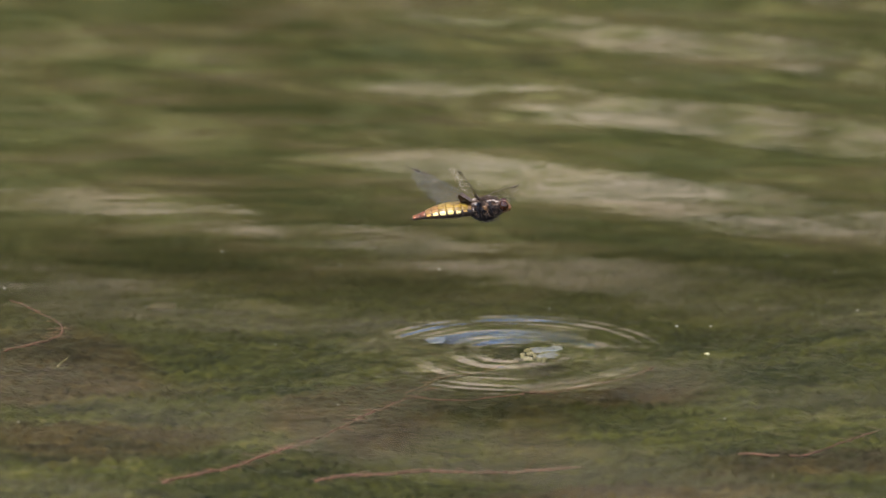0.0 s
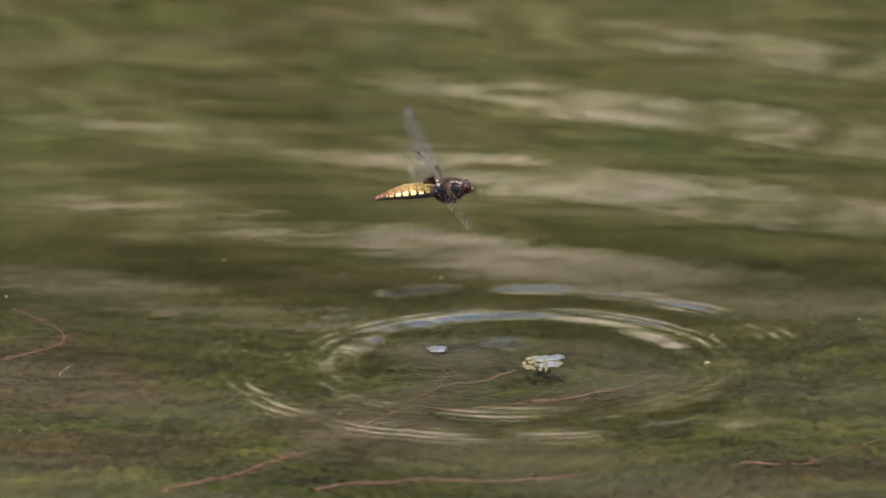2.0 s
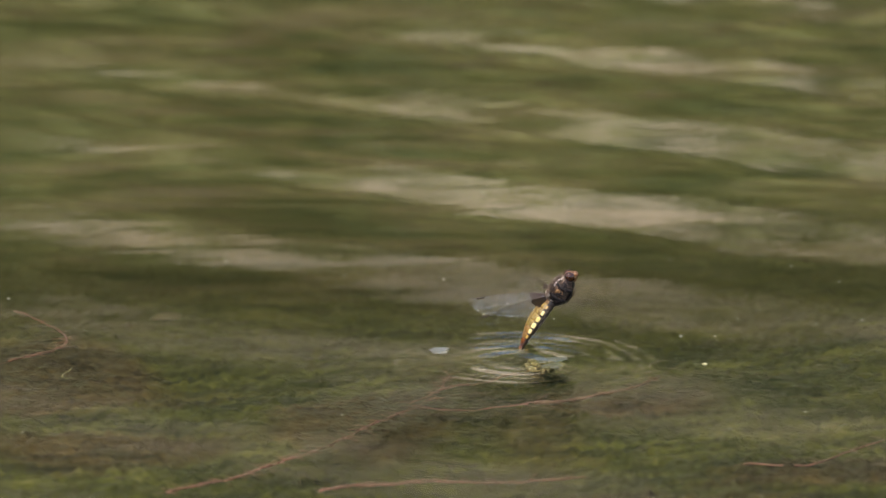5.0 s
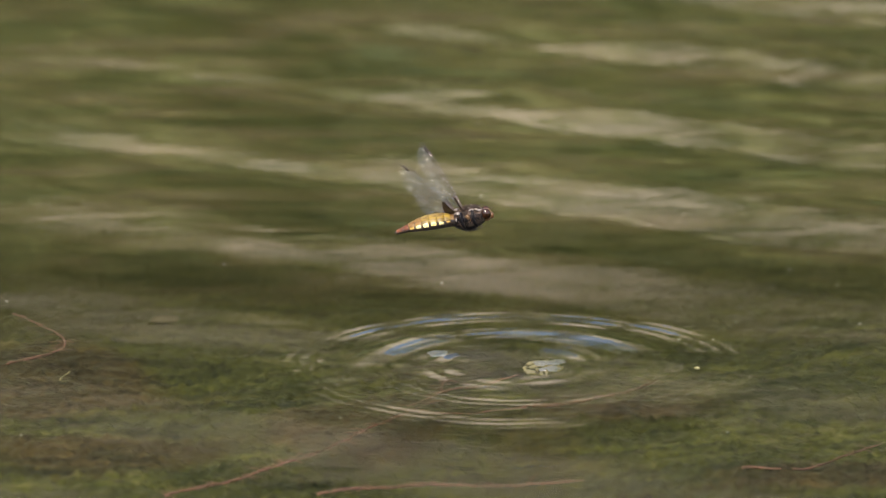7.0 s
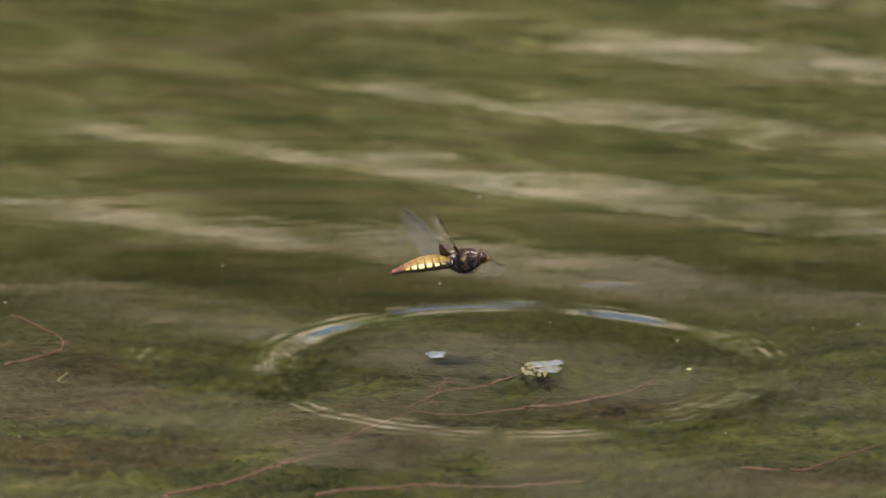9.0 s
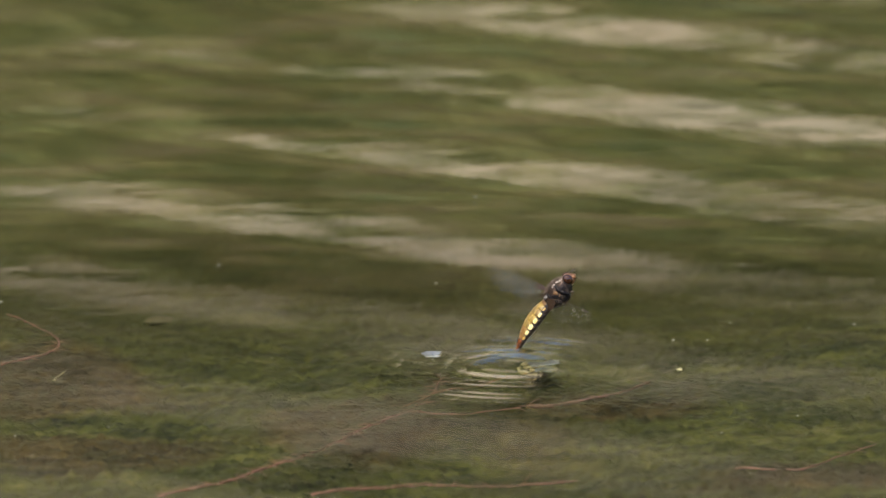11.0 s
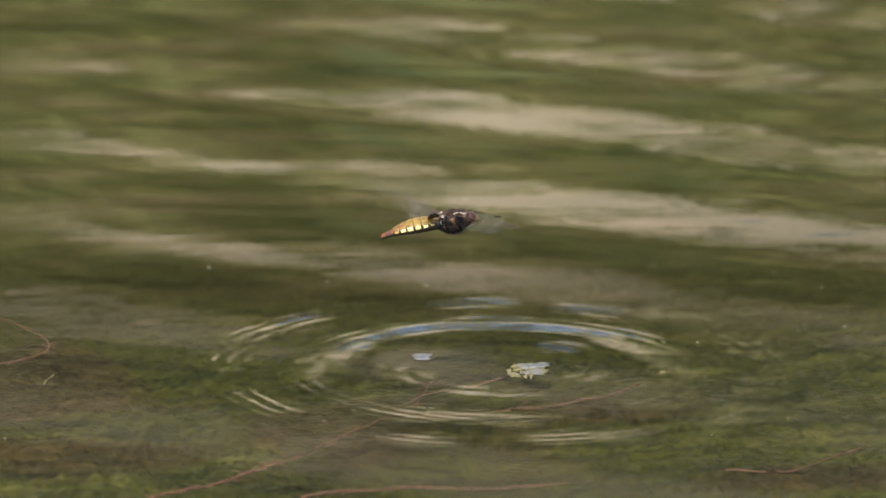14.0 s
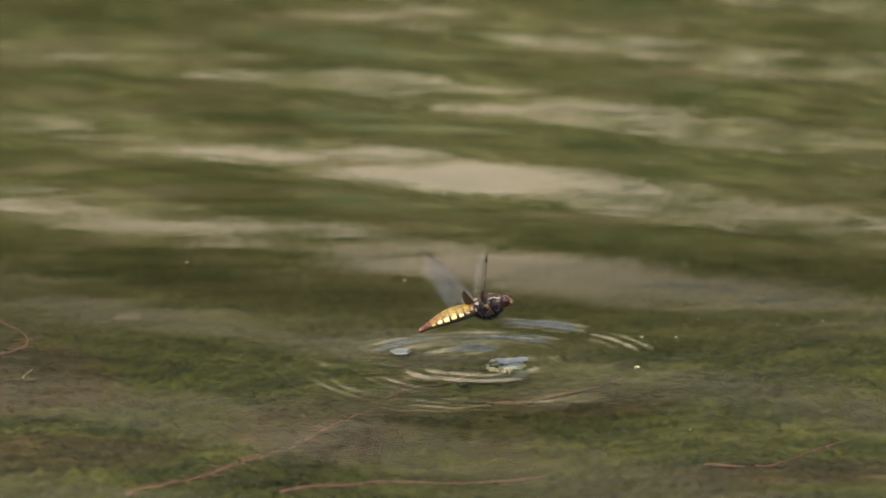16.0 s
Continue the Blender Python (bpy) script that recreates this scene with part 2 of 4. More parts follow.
def wing_material():
    n = Net("wing_membrane")
    v = n.coords()
    cells = n.add("ShaderNodeTexVoronoi", Scale=900.0)
    cells.feature = "DISTANCE_TO_EDGE"
    n.link(v, cells.inputs["Vector"])
    vein = n.ramp(cells.outputs["Distance"], [(0.03, (1, 1, 1)), (0.09, (0, 0, 0))])
    wave = n.noise(n.coords((1.0, 0.45, 1.0)), 420.0, 3)
    clear = n.add("ShaderNodeBsdfTransparent")
    clear.inputs["Color"].default_value = (0.97, 0.965, 0.95, 1)
    gloss = n.add("ShaderNodeBsdfGlossy", Roughness=0.14)
    n.link(n.bump(wave, 1.0, 0.0014), gloss.inputs["Normal"])
    mix = n.t.nodes.new("ShaderNodeMixShader")
    mix.inputs[0].default_value = 0.055
    n.link(clear.outputs[0], mix.inputs[1])
    n.link(gloss.outputs[0], mix.inputs[2])
    dark = n.principled((0.05, 0.035, 0.02), 0.5)
    mix2 = n.t.nodes.new("ShaderNodeMixShader")
    n.link(n.math("MULTIPLY", vein, 0.08), mix2.inputs[0])
    n.link(mix.outputs[0], mix2.inputs[1])
    n.link(dark.outputs[0], mix2.inputs[2])
    return n.done(mix2)


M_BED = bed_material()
M_GROUND = ground_material()
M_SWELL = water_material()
M_CREST = wave_material("crest_water", 0.080, 0.042, 0.019, 0.75, 0.46)
M_WAVELET = wave_material("wavelet_water", 0.066, 0.024, 0.016, 0.75, 0.27)
M_CHOP = wave_material("choppy_water", 0.030, 0.013, 0.014, 0.6, 0.45)
M_THREADS = thread_material()
M_RED = mottled("red_stem", (0.040, 0.022, 0.011), (0.20, 0.074, 0.050), 55, 0.6)
M_TWIG = mottled("brown_twig", (0.055, 0.026, 0.016), (0.18, 0.09, 0.05), 120, 0.7)
M_PALE = mottled("pale_seed", (0.12, 0.12, 0.08), (0.28, 0.27, 0.21), 300, 0.6)
M_YELLOWGREEN = mottled("yellow_seed", (0.22, 0.20, 0.08), (0.42, 0.38, 0.20), 300, 0.6)
M_SCUM = mottled("yellow_scum", (0.05, 0.045, 0.016), (0.24, 0.20, 0.085), 260, 0.6)
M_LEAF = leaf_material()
M_LEAF_DRY = mottled("drowned_leaf", (0.045, 0.036, 0.013), (0.10, 0.078, 0.030), 60, 0.7)
M_BARK = mottled("shrub_bark", (0.05, 0.04, 0.03), (0.14, 0.11, 0.08), 10, 0.9)
# the insect
M_AMBER = mottled("amber_abdomen", (0.075, 0.036, 0.005), (0.38, 0.245, 0.046), 420, 0.34, stretch=(1.0, 2.5, 1.0))
M_DARK = mottled("dark_cuticle", (0.012, 0.008, 0.006), (0.05, 0.028, 0.018), 300, 0.42)
M_RUST = mottled("rust_abdomen", (0.060, 0.024, 0.005), (0.27, 0.135, 0.028), 420, 0.35, stretch=(1.0, 2.5, 1.0))
M_TIP = mottled("red_brown_tip", (0.016, 0.004, 0.002), (0.30, 0.085, 0.022), 700, 0.22)
M_SPOT = mottled("yellow_spot", (0.66, 0.46, 0.11), (0.88, 0.76, 0.40), 300, 0.35)
M_SPOT_ORANGE = mottled("orange_spot", (0.42, 0.20, 0.03), (0.66, 0.42, 0.10), 300, 0.35)
M_THORAX = thorax_material("hairy_thorax", [(0.36, (0.004, 0.003, 0.003)), (0.50, (0.040, 0.022, 0.014)), (0.58, (0.13, 0.080, 0.058)), (0.67, (0.42, 0.32, 0.27))], 0.42)
M_SIDE = thorax_material("thorax_side", [(0.38, (0.002, 0.002, 0.003)), (0.56, (0.012, 0.009, 0.010)), (0.66, (0.045, 0.026, 0.020)), (0.74, (0.16, 0.11, 0.09))], 0.30)
M_PLATE = mottled("brown_side_plate", (0.03, 0.012, 0.005), (0.20, 0.095, 0.030), 500, 0.4)
M_STRIPE = mottled("pale_stripe", (0.06, 0.040, 0.032), (0.60, 0.50, 0.44), 900, 0.4)
M_EYE = mottled("brown_eye", (0.004, 0.0015, 0.001), (0.055, 0.018, 0.007), 520, 0.12, bump=0.05, Specular_IOR_Level=0.5)
M_FACE = mottled("brown_face", (0.040, 0.014, 0.005), (0.24, 0.100, 0.034), 700, 0.32)
M_HAIR = mottled("brown_hair", (0.014, 0.009, 0.006), (0.17, 0.11, 0.075), 300, 0.7)
M_WING = wing_material()
M_VEIN = mottled("wing_vein", (0.02, 0.012, 0.008), (0.07, 0.04, 0.02), 500, 0.4)
# pale vein colour that stands in for sun glints on dark veins
M_GLINT = mottled("vein_painted_glint", (0.10, 0.08, 0.06), (0.62, 0.57, 0.50), 260, 0.22, Specular_IOR_Level=0.9)
M_BASE = mottled("wing_base_patch", (0.012, 0.006, 0.004), (0.050, 0.022, 0.011), 700, 0.45)


# ---------------------------------------------------------------- mesh helpers
def part(name, bm, mats, parent=None, label="", smooth=True):
    """Links a bmesh as one mesh object, under a thing if one is given."""
    me = bpy.data.meshes.new(name)
    bmesh.ops.recalc_face_normals(bm, faces=bm.faces)
    bm.to_mesh(me)
    bm.free()
    for m in (mats if isinstance(mats, (list, tuple)) else [mats]):
        me.materials.append(m)
    if smooth:
        me.polygons.foreach_set("use_smooth", [True] * len(me.polygons))
    ob = new(name, me)
    ob.parent = parent
    if label:
        ob["label"] = label
    return ob


def tube(bm, points, radii, sides=6, mat=0):
    """A tapered tube through points."""
    rings = []
    pts = [Vector(p) for p in points]
    for i, p in enumerate(pts):
        d = (pts[min(i + 1, len(pts) - 1)] - pts[max(i - 1, 0)]).normalized()
        u = d.cross(Vector((0, 0, 1)))
        u = u.normalized() if u.length > 1e-4 else Vector((1, 0, 0))
        w = d.cross(u)
        r = radii[i] if isinstance(radii, (list, tuple)) else radii
        rings.append([bm.verts.new(p + (u * math.cos(TAU * k / sides) + w * math.sin(TAU * k / sides)) * r) for k in range(sides)])
    for a, b in zip(rings, rings[1:]):
        for k in range(sides):
            f = bm.faces.new((a[k], a[(k + 1) % sides], b[(k + 1) % sides], b[k]))
            f.material_index = mat
    bm.faces.new(rings[0][::-1]).material_index = mat
    bm.faces.new(rings[-1]).material_index = mat


def spline(points, n):
    """A smooth line through points, in n steps to each piece."""
    p = [Vector(q) for q in points]
    p = [p[0] * 2 - p[1]] + p + [p[-1] * 2 - p[-2]]
    out = []
    for i in range(1, len(p) - 2):
        for k in range(n):
            t = k / n
            a, b, c, d = p[i - 1:i + 3]
            out.append(0.5 * ((2 * b) + (c - a) * t + (2 * a - 5 * b + 4 * c - d) * t * t + (3 * b - a - 3 * c + d) * t ** 3))
    return out + [p[-2]]


def loft(bm, sections, sides=20, mat_of=None, close=True):
    """Skin over rings (x, z_mid, half width, half height up, half height down, squareness)."""
    rings = []
    for x, zc, w, up, dn in sections:
        ring = []
        for k in range(sides):
            a = TAU * k / sides
            c, s = math.cos(a), math.sin(a)
            ring.append(bm.verts.new((x, w * c, zc + (up if s > 0 else dn) * s)))
        rings.append(ring)
    for i, (a, b) in enumerate(zip(rings, rings[1:])):
        for k in range(sides):
            f = bm.faces.new((a[k], a[(k + 1) % sides], b[(k + 1) % sides], b[k]))
            if mat_of:
                f.material_index = mat_of(i, (k + 0.5) / sides * 360.0)
    if close:
        bm.faces.new(rings[0][::-1])
        bm.faces.new(rings[-1])


def blob(bm, centre, size, seed=0, rough=0.0, sub=2, mat=0):
    """A rounded lump."""
    made = bmesh.ops.create_icosphere(bm, subdivisions=sub, radius=1.0)["verts"]
    c, s = Vector(centre), Vector(size)
    for v in made:
        k = 1.0 + rough * noise.noise(v.co * 1.7 + Vector((seed * 3.1, seed, 0)))
        v.co = Vector((v.co.x * s.x, v.co.y * s.y, v.co.z * s.z)) * k + c
    for f in {f for v in made for f in v.link_faces}:
        f.material_index = mat


def sheet(name, xs, ys, z, mat, parent=None):
    """A grid over xs and ys with heights z[j, i]."""
    nx, ny = len(xs), len(ys)
    co = np.empty((ny, nx, 3), np.float32)
    co[..., 0], co[..., 1], co[..., 2] = xs[None, :], ys[:, None], z
    idx = np.arange(nx * ny).reshape(ny, nx)
    quads = np.stack([idx[:-1, :-1], idx[:-1, 1:], idx[1:, 1:], idx[1:, :-1]], -1).reshape(-1, 4)
    me = bpy.data.meshes.new(name)
    me.from_pydata(co.reshape(-1, 3).tolist(), [], quads.tolist())
    me.materials.append(mat)
    me.polygons.foreach_set("use_smooth", [True] * len(me.polygons))
    ob = new(name, me)
    ob.parent = parent
    return ob


def steps(*pieces):
    """Grid lines from (start, end, step) pieces."""
    out = []
    for a, b, d in pieces:
        out.extend(np.linspace(a, b, max(1, round((b - a) / d)), endpoint=False))
    out.append(pieces[-1][1])
    return np.array(out, np.float32)


def waves(x, y, terms):
    z = np.zeros(np.broadcast(x, y).shape)
    for length, turn, slope, phase in terms:
        k = TAU / length
        z += slope / k * np.sin(k * (x * math.cos(turn) + y * math.sin(turn)) + phase)
    return z


# ---------------------------------------------------------------- ground
def ease(v, a, b):
    u = np.clip((v - a) / (b - a), 0, 1)
    return u * u * (3 - 2 * u)


def build_ground():
    xs = steps((-400, -30, 40), (-30, -8, 2), (-8, 8, 0.4), (8, 30, 2), (30, 400, 40))
    ys = steps((-400, -30, 40), (-30, -6, 2), (-6, 20, 0.4), (20, 60, 4), (60, 500, 55))
    X, Y = np.meshgrid(xs, ys)
    bumpy = 0.05 * np.sin(X * 1.3 + 0.4 * Y) + 0.06 * np.sin(Y * 0.9 - X * 0.5 + 1) + 0.03 * np.sin(X * 3.1 + Y * 2.2)
    near = 0.45 * ease(-Y, 1.9, 3.2)                            # low bank under the lens
    far = 0.7 * ease(Y, 5.6, 7.5)                                 # far bank
    side = 0.6 * ease(np.abs(X), 5.0, 7.0)
    slope = 8.7 * ease(Y + 0.25 * np.abs(X), 10.5, 21.0)          # gravel slope of the old pit
    pond = np.minimum(near + far + side, 0.9)
    z = -0.15 + pond + slope * 1.0 + bumpy * (0.25 + ease(Y, 6, 10) * 3)
    tagged(sheet("ground", xs, ys, z, M_GROUND), "muddy pond basin with grassy banks and a gravel slope", "ground", kind="structure")


def bed_height(X, Y):
    a = waves(X, Y, [(0.31, 0.4, 0.10, 1.0), (0.23, 1.9, 0.12, 2.3), (0.17, 2.7, 0.10, 0.4), (0.11, 1.1, 0.13, 5.0),
                     (0.07, 0.1, 0.14, 3.0), (0.043, 2.2, 0.16, 1.5), (0.027, 1.3, 0.18, 0.2), (0.018, 2.9, 0.16, 0.9)])
    near = 0.018 * (1 - ease(Y, -0.05, 0.30))
    right = 0.008 * ease(X, 0.08, 0.20) * (1 - ease(Y, 0.1, 0.5))
    hollow = 0.014 * np.exp(-((X - 0.03) / 0.07) ** 2 - ((Y + 0.11) / 0.04) ** 2)
    return -0.029 + a * 0.55 + near + right - hollow


def build_bed():
    xs = steps((-2.2, -0.6, 0.04), (-0.6, -0.26, 0.01), (-0.26, 0.26, 0.0025), (0.26, 0.6, 0.01), (0.6, 2.2, 0.04))
    ys = steps((-2.0, -0.6, 0.04), (-0.6, -0.26, 0.02), (-0.26, 0.25, 0.003), (0.25, 1.6, 0.008), (1.6, 3.4, 0.05))
    X, Y = np.meshgrid(xs, ys)
    z = bed_height(X, Y) + np.random.default_rng(2).normal(0, 0.0011, X.shape)
    z = np.minimum(z, -0.0010)
    out = np.hypot(X / 2.2, np.where(Y < 0, Y / 2.0, Y / 3.4))
    z = z - 0.22 * ease(out, 0.45, 1.0)                          # sinks into the mud all round
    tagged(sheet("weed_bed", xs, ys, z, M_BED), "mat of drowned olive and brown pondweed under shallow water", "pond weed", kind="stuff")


def build_water():
    xs = steps((-7, -0.85, 0.12), (-0.85, 0.85, 0.006), (0.85, 7, 0.12))
    ys = steps((-3.2, -1.0, 0.08), (-1.0, 1.9, 0.005), (1.9, 8.5, 0.12))
    X, Y = np.meshgrid(xs, ys)
    main = radians(60)
    rng = random.Random(4)
    terms = [(0.1559, main, 0.061, 1.77), (0.205, main + 0.20, 0.007, 1.9), (0.135, main - 0.17, 0.006, 4.0),
             (0.40, main - 0.3, 0.007, 2.2), (0.105, main + 0.35, 0.005, 5.1)]
    terms += [(rng.uniform(0.045, 0.085), radians(80) + rng.uniform(-0.45, 0.45), 0.0045, rng.uniform(0, 6)) for _ in range(7)]
    terms += [(rng.uniform(0.022, 0.040), radians(85) + rng.uniform(-0.6, 0.6), 0.004, rng.uniform(0, 6)) for _ in range(6)]
    mod = 0.43 + 0.55 * ease(X, -0.26, 0.12)           # the swell is lower towards one side
    mod = mod * (0.93 + 0.20 * np.sin(X * 15.0 + 2.1 * np.sin(Y * 3.3)) * np.sin(Y * 12.4 + 1.7 * np.sin(X * 6.1 + 0.6)))
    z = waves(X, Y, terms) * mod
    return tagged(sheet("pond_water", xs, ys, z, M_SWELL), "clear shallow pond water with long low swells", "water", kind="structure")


RING_CENTRE = (0.032, 0.004)

# kinds of wave: radius of the curve, half length along it, half width across it
MAIN_WAVE = (0.080, 0.042, 0.019)
FINE_WAVE = (0.066, 0.024, 0.016)
SLOW_WAVE = (0.030, 0.013, 0.014)


def main_profile(v):
    """One broad crest with a shallow trough behind it and a shiver of short waves on its front."""
    return 0.0017 * math.exp(-(v / 0.0076) ** 2) - 0.0004 * math.exp(-((v + 0.013) / 0.005) ** 2) + 0.00011 * math.sin(TAU * v / 0.0095) * math.exp(-((v - 0.010) / 0.010) ** 2)


def fine_profile(v):
    """Four or five short waves."""
    return 0.00024 * math.sin(TAU * (v + 6.0 * v * v) / 0.0080) * math.exp(-(v / 0.0095) ** 2)


def slow_profile(v):
    """Three choppy waves that stay near the middle."""
    return 0.00062 * math.sin(TAU * v / 0.0125 + 0.6) * math.exp(-(v / 0.0090) ** 2)


def build_wave(name, kind, profile, strength, mat):
    """A rigid stretch of a wave, bent to its radius, its crest along x and its outer side to +y; it tapers to its ends and lies level at the rim."""
    R, half, wide = kind
    nu, nv = 25, 73
    verts, faces = [], []
    for j in range(nv):
        v = wide * (2 * j / (nv - 1) - 1)
        rim = 1 - (v / wide) ** 4
        for i in range(nu):
            u = half * (2 * i / (nu - 1) - 1) * math.sqrt(1.001 - (v / wide) ** 2)
            a = u / R
            h = strength * profile(v) * rim * (1 - 0.55 * (u / half) ** 2)
            verts.append(((R + v) * math.sin(a), (R + v) * math.cos(a) - R, h))
    for j in range(nv - 1):
        for i in range(nu - 1):
            n0 = j * nu + i
            faces.append((n0, n0 + 1, n0 + nu + 1, n0 + nu))
    me = bpy.data.meshes.new(name)
    me.from_pydata(verts, [], faces)
    me.materials.append(mat)
    me.polygons.foreach_set("use_smooth", [True] * len(me.polygons))
    return me


def build_rings():
    """For each dip of the tail a set of rings, cut into stretches that run outwards."""
    meshes = {}
    for kind, shape, profile, mat in (("crest", MAIN_WAVE, main_profile, M_CREST), ("wavelet", FINE_WAVE, fine_profile, M_WAVELET), ("chop", SLOW_WAVE, slow_profile, M_CHOP)):
        meshes[kind] = [build_wave(kind, shape, profile, k, mat) for k in (1.2, 0.70, 0.38)]
    sets = []
    for n, (dip, ends) in enumerate(DIPS + TOUCHES):
        rng = random.Random(70 + n)
        root = new("ripple_rings")
        root.location = (*RING_CENTRE, 0.0)
        tagged(root, "rings of ripples spreading over the pond water", "water ripples", "ripple rings on the pond", kind="structure")
        pieces = []
        kinds = (("crest", 13, 0.018, 0.0240, 0.140), ("wavelet", 17, 0.024, 0.036, 0.160), ("wavelet", 17, 0.012, 0.026, 0.155), ("chop", 9, 0.008, 0.013, 0.045))
        for kind, count, start, speed, last in kinds[0 if n < len(DIPS) else 1:]:
            for i in range(count):
                turn = 360 * (i + rng.uniform(-0.25, 0.25)) / count
                away = math.cos(radians(turn - 10))               # 1 on the far side
                level = 0 if away > 0.35 and rng.random() < 0.75 else (1 if rng.random() < 0.35 + 0.4 * away else 2)
                if rng.random() < (0.15 if kind != "crest" else (0.12 if away > 0.1 else 0.8)):
                    continue                                       # stretches left out at random, most of the near crests
                ob = new(kind, meshes[kind][level])
                ob.parent = root
                born = (0.0, start + 0.060, start + 0.030, start + 0.060)[i % 4] if kind != "chop" else 0.0   # more stretches as the ring grows
                pieces.append((ob, kind, turn, born, start + rng.uniform(-0.003, 0.003) * (2.5 if kind == "crest" else 1.0), speed * rng.uniform(0.94, 1.06), last * rng.uniform(0.80, 1.10), rng.uniform(0.0, 0.0006)))
        sets.append((dip, ends, pieces))
    return sets


def wave_rows(dip, ends, kind, turn, born, start, speed, last, lift):
    """A wave swells up out of the water at the dip, runs outwards, leans back as it ages, and sinks away."""
    rows = []
    rise = dip + max(0.0, born - start) / speed
    over = min(ends, dip + (last - start) / speed)
    level = {"crest": 0.0026, "wavelet": 0.0034, "chop": 0.0042}[kind] + lift
    times = sorted({0.0, 16.0, *[q / 2 for q in range(33)], *[max(0.0, q) for q in (rise - 0.3, rise, over, over + 0.9) if q <= 16.0]})
    for t in times:
        age = min(max(t - dip, 0.0), over - dip + 0.9)
        r = start + speed * age
        z = level if rise - 1e-6 <= t <= over + 1e-6 else (-0.075 if t < rise else level - 0.08 * min(1.0, (t - over) / 0.9))
        lean = -6.0 * math.cos(radians(turn)) * min(1.0, max(0.0, (age - 1.7) / 1.8)) if kind == "crest" else 0.0
        a = radians(turn)
        rows.append((t, pose(r * -math.sin(a), r * math.cos(a), z, 0, 0, turn) @ pose(0, 0, 0, lean, 0, 0)))
    return rows


# when the tail dips, and when the rings of that dip have died away (seconds)
DIPS = [(-1.05, 4.4), (5.05, 9.4), (11.15, 15.6)]
TOUCHES = [(4.3, 6.6), (10.3, 12.6), (14.5, 17.0)]          # the wash of the wings before a dip: short waves only


build_ground()
build_bed()
water = build_water()
ring_sets = build_rings()


# ---------------------------------------------------------------- far bank, seen mirrored in the water
def build_shrub(seed, height, leaf_mat, name, label, category, group):
    rng = random.Random(seed)
    root = new(name)
    bm = bmesh.new()
    tips = []
    for k in range(9):
        a, lean = rng.uniform(0, TAU), rng.uniform(0.15, 0.55)
        top = Vector((math.cos(a) * lean * height * 0.7, math.sin(a) * lean * height * 0.6, height * rng.uniform(0.6, 0.98)))
        mid = top * 0.5 + Vector((rng.uniform(-0.1, 0.1), rng.uniform(-0.1, 0.1), 0.1))
        line = spline([(0, 0, -0.1), mid, top], 4)
        tube(bm, line, [0.045 * (1 - i / len(line)) + 0.006 for i in range(len(line))], 5)
        tips += line[2:]
    part("trunk", bm, M_BARK, root)
    verts, faces = [], []
    for _ in range(2600):
        p = rng.choice(tips) + Vector((rng.gauss(0, 0.20), rng.gauss(0, 0.20), rng.gauss(0, 0.16))) * height * 0.45
        if p.z < 0.05:
            continue
        size = rng.uniform(0.05, 0.11)
        u = Vector((rng.gauss(0, 1), rng.gauss(0, 1), rng.gauss(0, 0.6))).normalized()
        w = u.cross(Vector((rng.gauss(0, 1), rng.gauss(0, 1), rng.gauss(0, 1)))).normalized()
        n0 = len(verts)
        verts += [p - u * size, p + w * size * 0.45, p + u * size, p - w * size * 0.45]
        faces += [(n0, n0 + 1, n0 + 2), (n0, n0 + 2, n0 + 3)]
    me = bpy.data.meshes.new("crown")
    me.from_pydata(verts, [], faces)
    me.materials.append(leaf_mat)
    crown = new("crown", me)
    crown.parent = root
    return tagged(root, label, category, group)


def build_bank_plants():
    rng = random.Random(11)
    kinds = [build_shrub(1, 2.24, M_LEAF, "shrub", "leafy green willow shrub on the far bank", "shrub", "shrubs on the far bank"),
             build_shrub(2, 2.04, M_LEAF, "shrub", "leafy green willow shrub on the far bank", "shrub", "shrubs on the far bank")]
    for i in range(16):
        x = -7.0 + i * 0.95 + rng.uniform(-0.3, 0.3)
        y = 8.0 + rng.uniform(-0.4, 1.2)
        m = pose(x, y, 0.45, 0, 0, rng.uniform(0, 360))
        if i < 2:
            kinds[i].matrix_basis = m
        else:
            copy_thing(kinds[i % 2], m)


build_bank_plants()


# ---------------------------------------------------------------- weed and drift on the water
def build_stem(name, label, points, radius, mat, leaves=0, seed=0, z=0.0):
    rng = random.Random(seed)
    line = spline([(x, y, z) for i, (x, y) in enumerate(points)], 8)
    bend = rng.uniform(0, 6)
    line = [p + Vector((0, 0.0005 * math.sin(0.5 * i + bend), -0.0020 + 0.0006 * math.sin(0.37 * i + bend) + 0.0002 * math.sin(1.3 * i))) for i, p in enumerate(line)]
    bm = bmesh.new()
    n = len(line)
    tube(bm, line, [radius * (1.0 - 0.5 * i / n) * rng.uniform(0.75, 1.2) for i in range(n)], 6)
    root = tagged(part(name, bm, mat), label, "water plant")
    if leaves:
        bm = bmesh.new()
        for _ in range(leaves):
            p = rng.choice(line)
            d = Vector((rng.gauss(0, 1), rng.gauss(0, 1), rng.uniform(-0.1, 0.12))).normalized()
            size = rng.uniform(0.002, 0.008)
            q = p + d * size * 0.5 + Vector((0, 0, 0.0004))
            tube(bm, [p, q, p + d * size + Vector((rng.gauss(0, 0.001), rng.gauss(0, 0.001), 0))], [0.00018, 0.00015, 0.00006], 3)
        tagged(part("leaflets", bm, M_TWIG, root), kind="stuff")
    return root


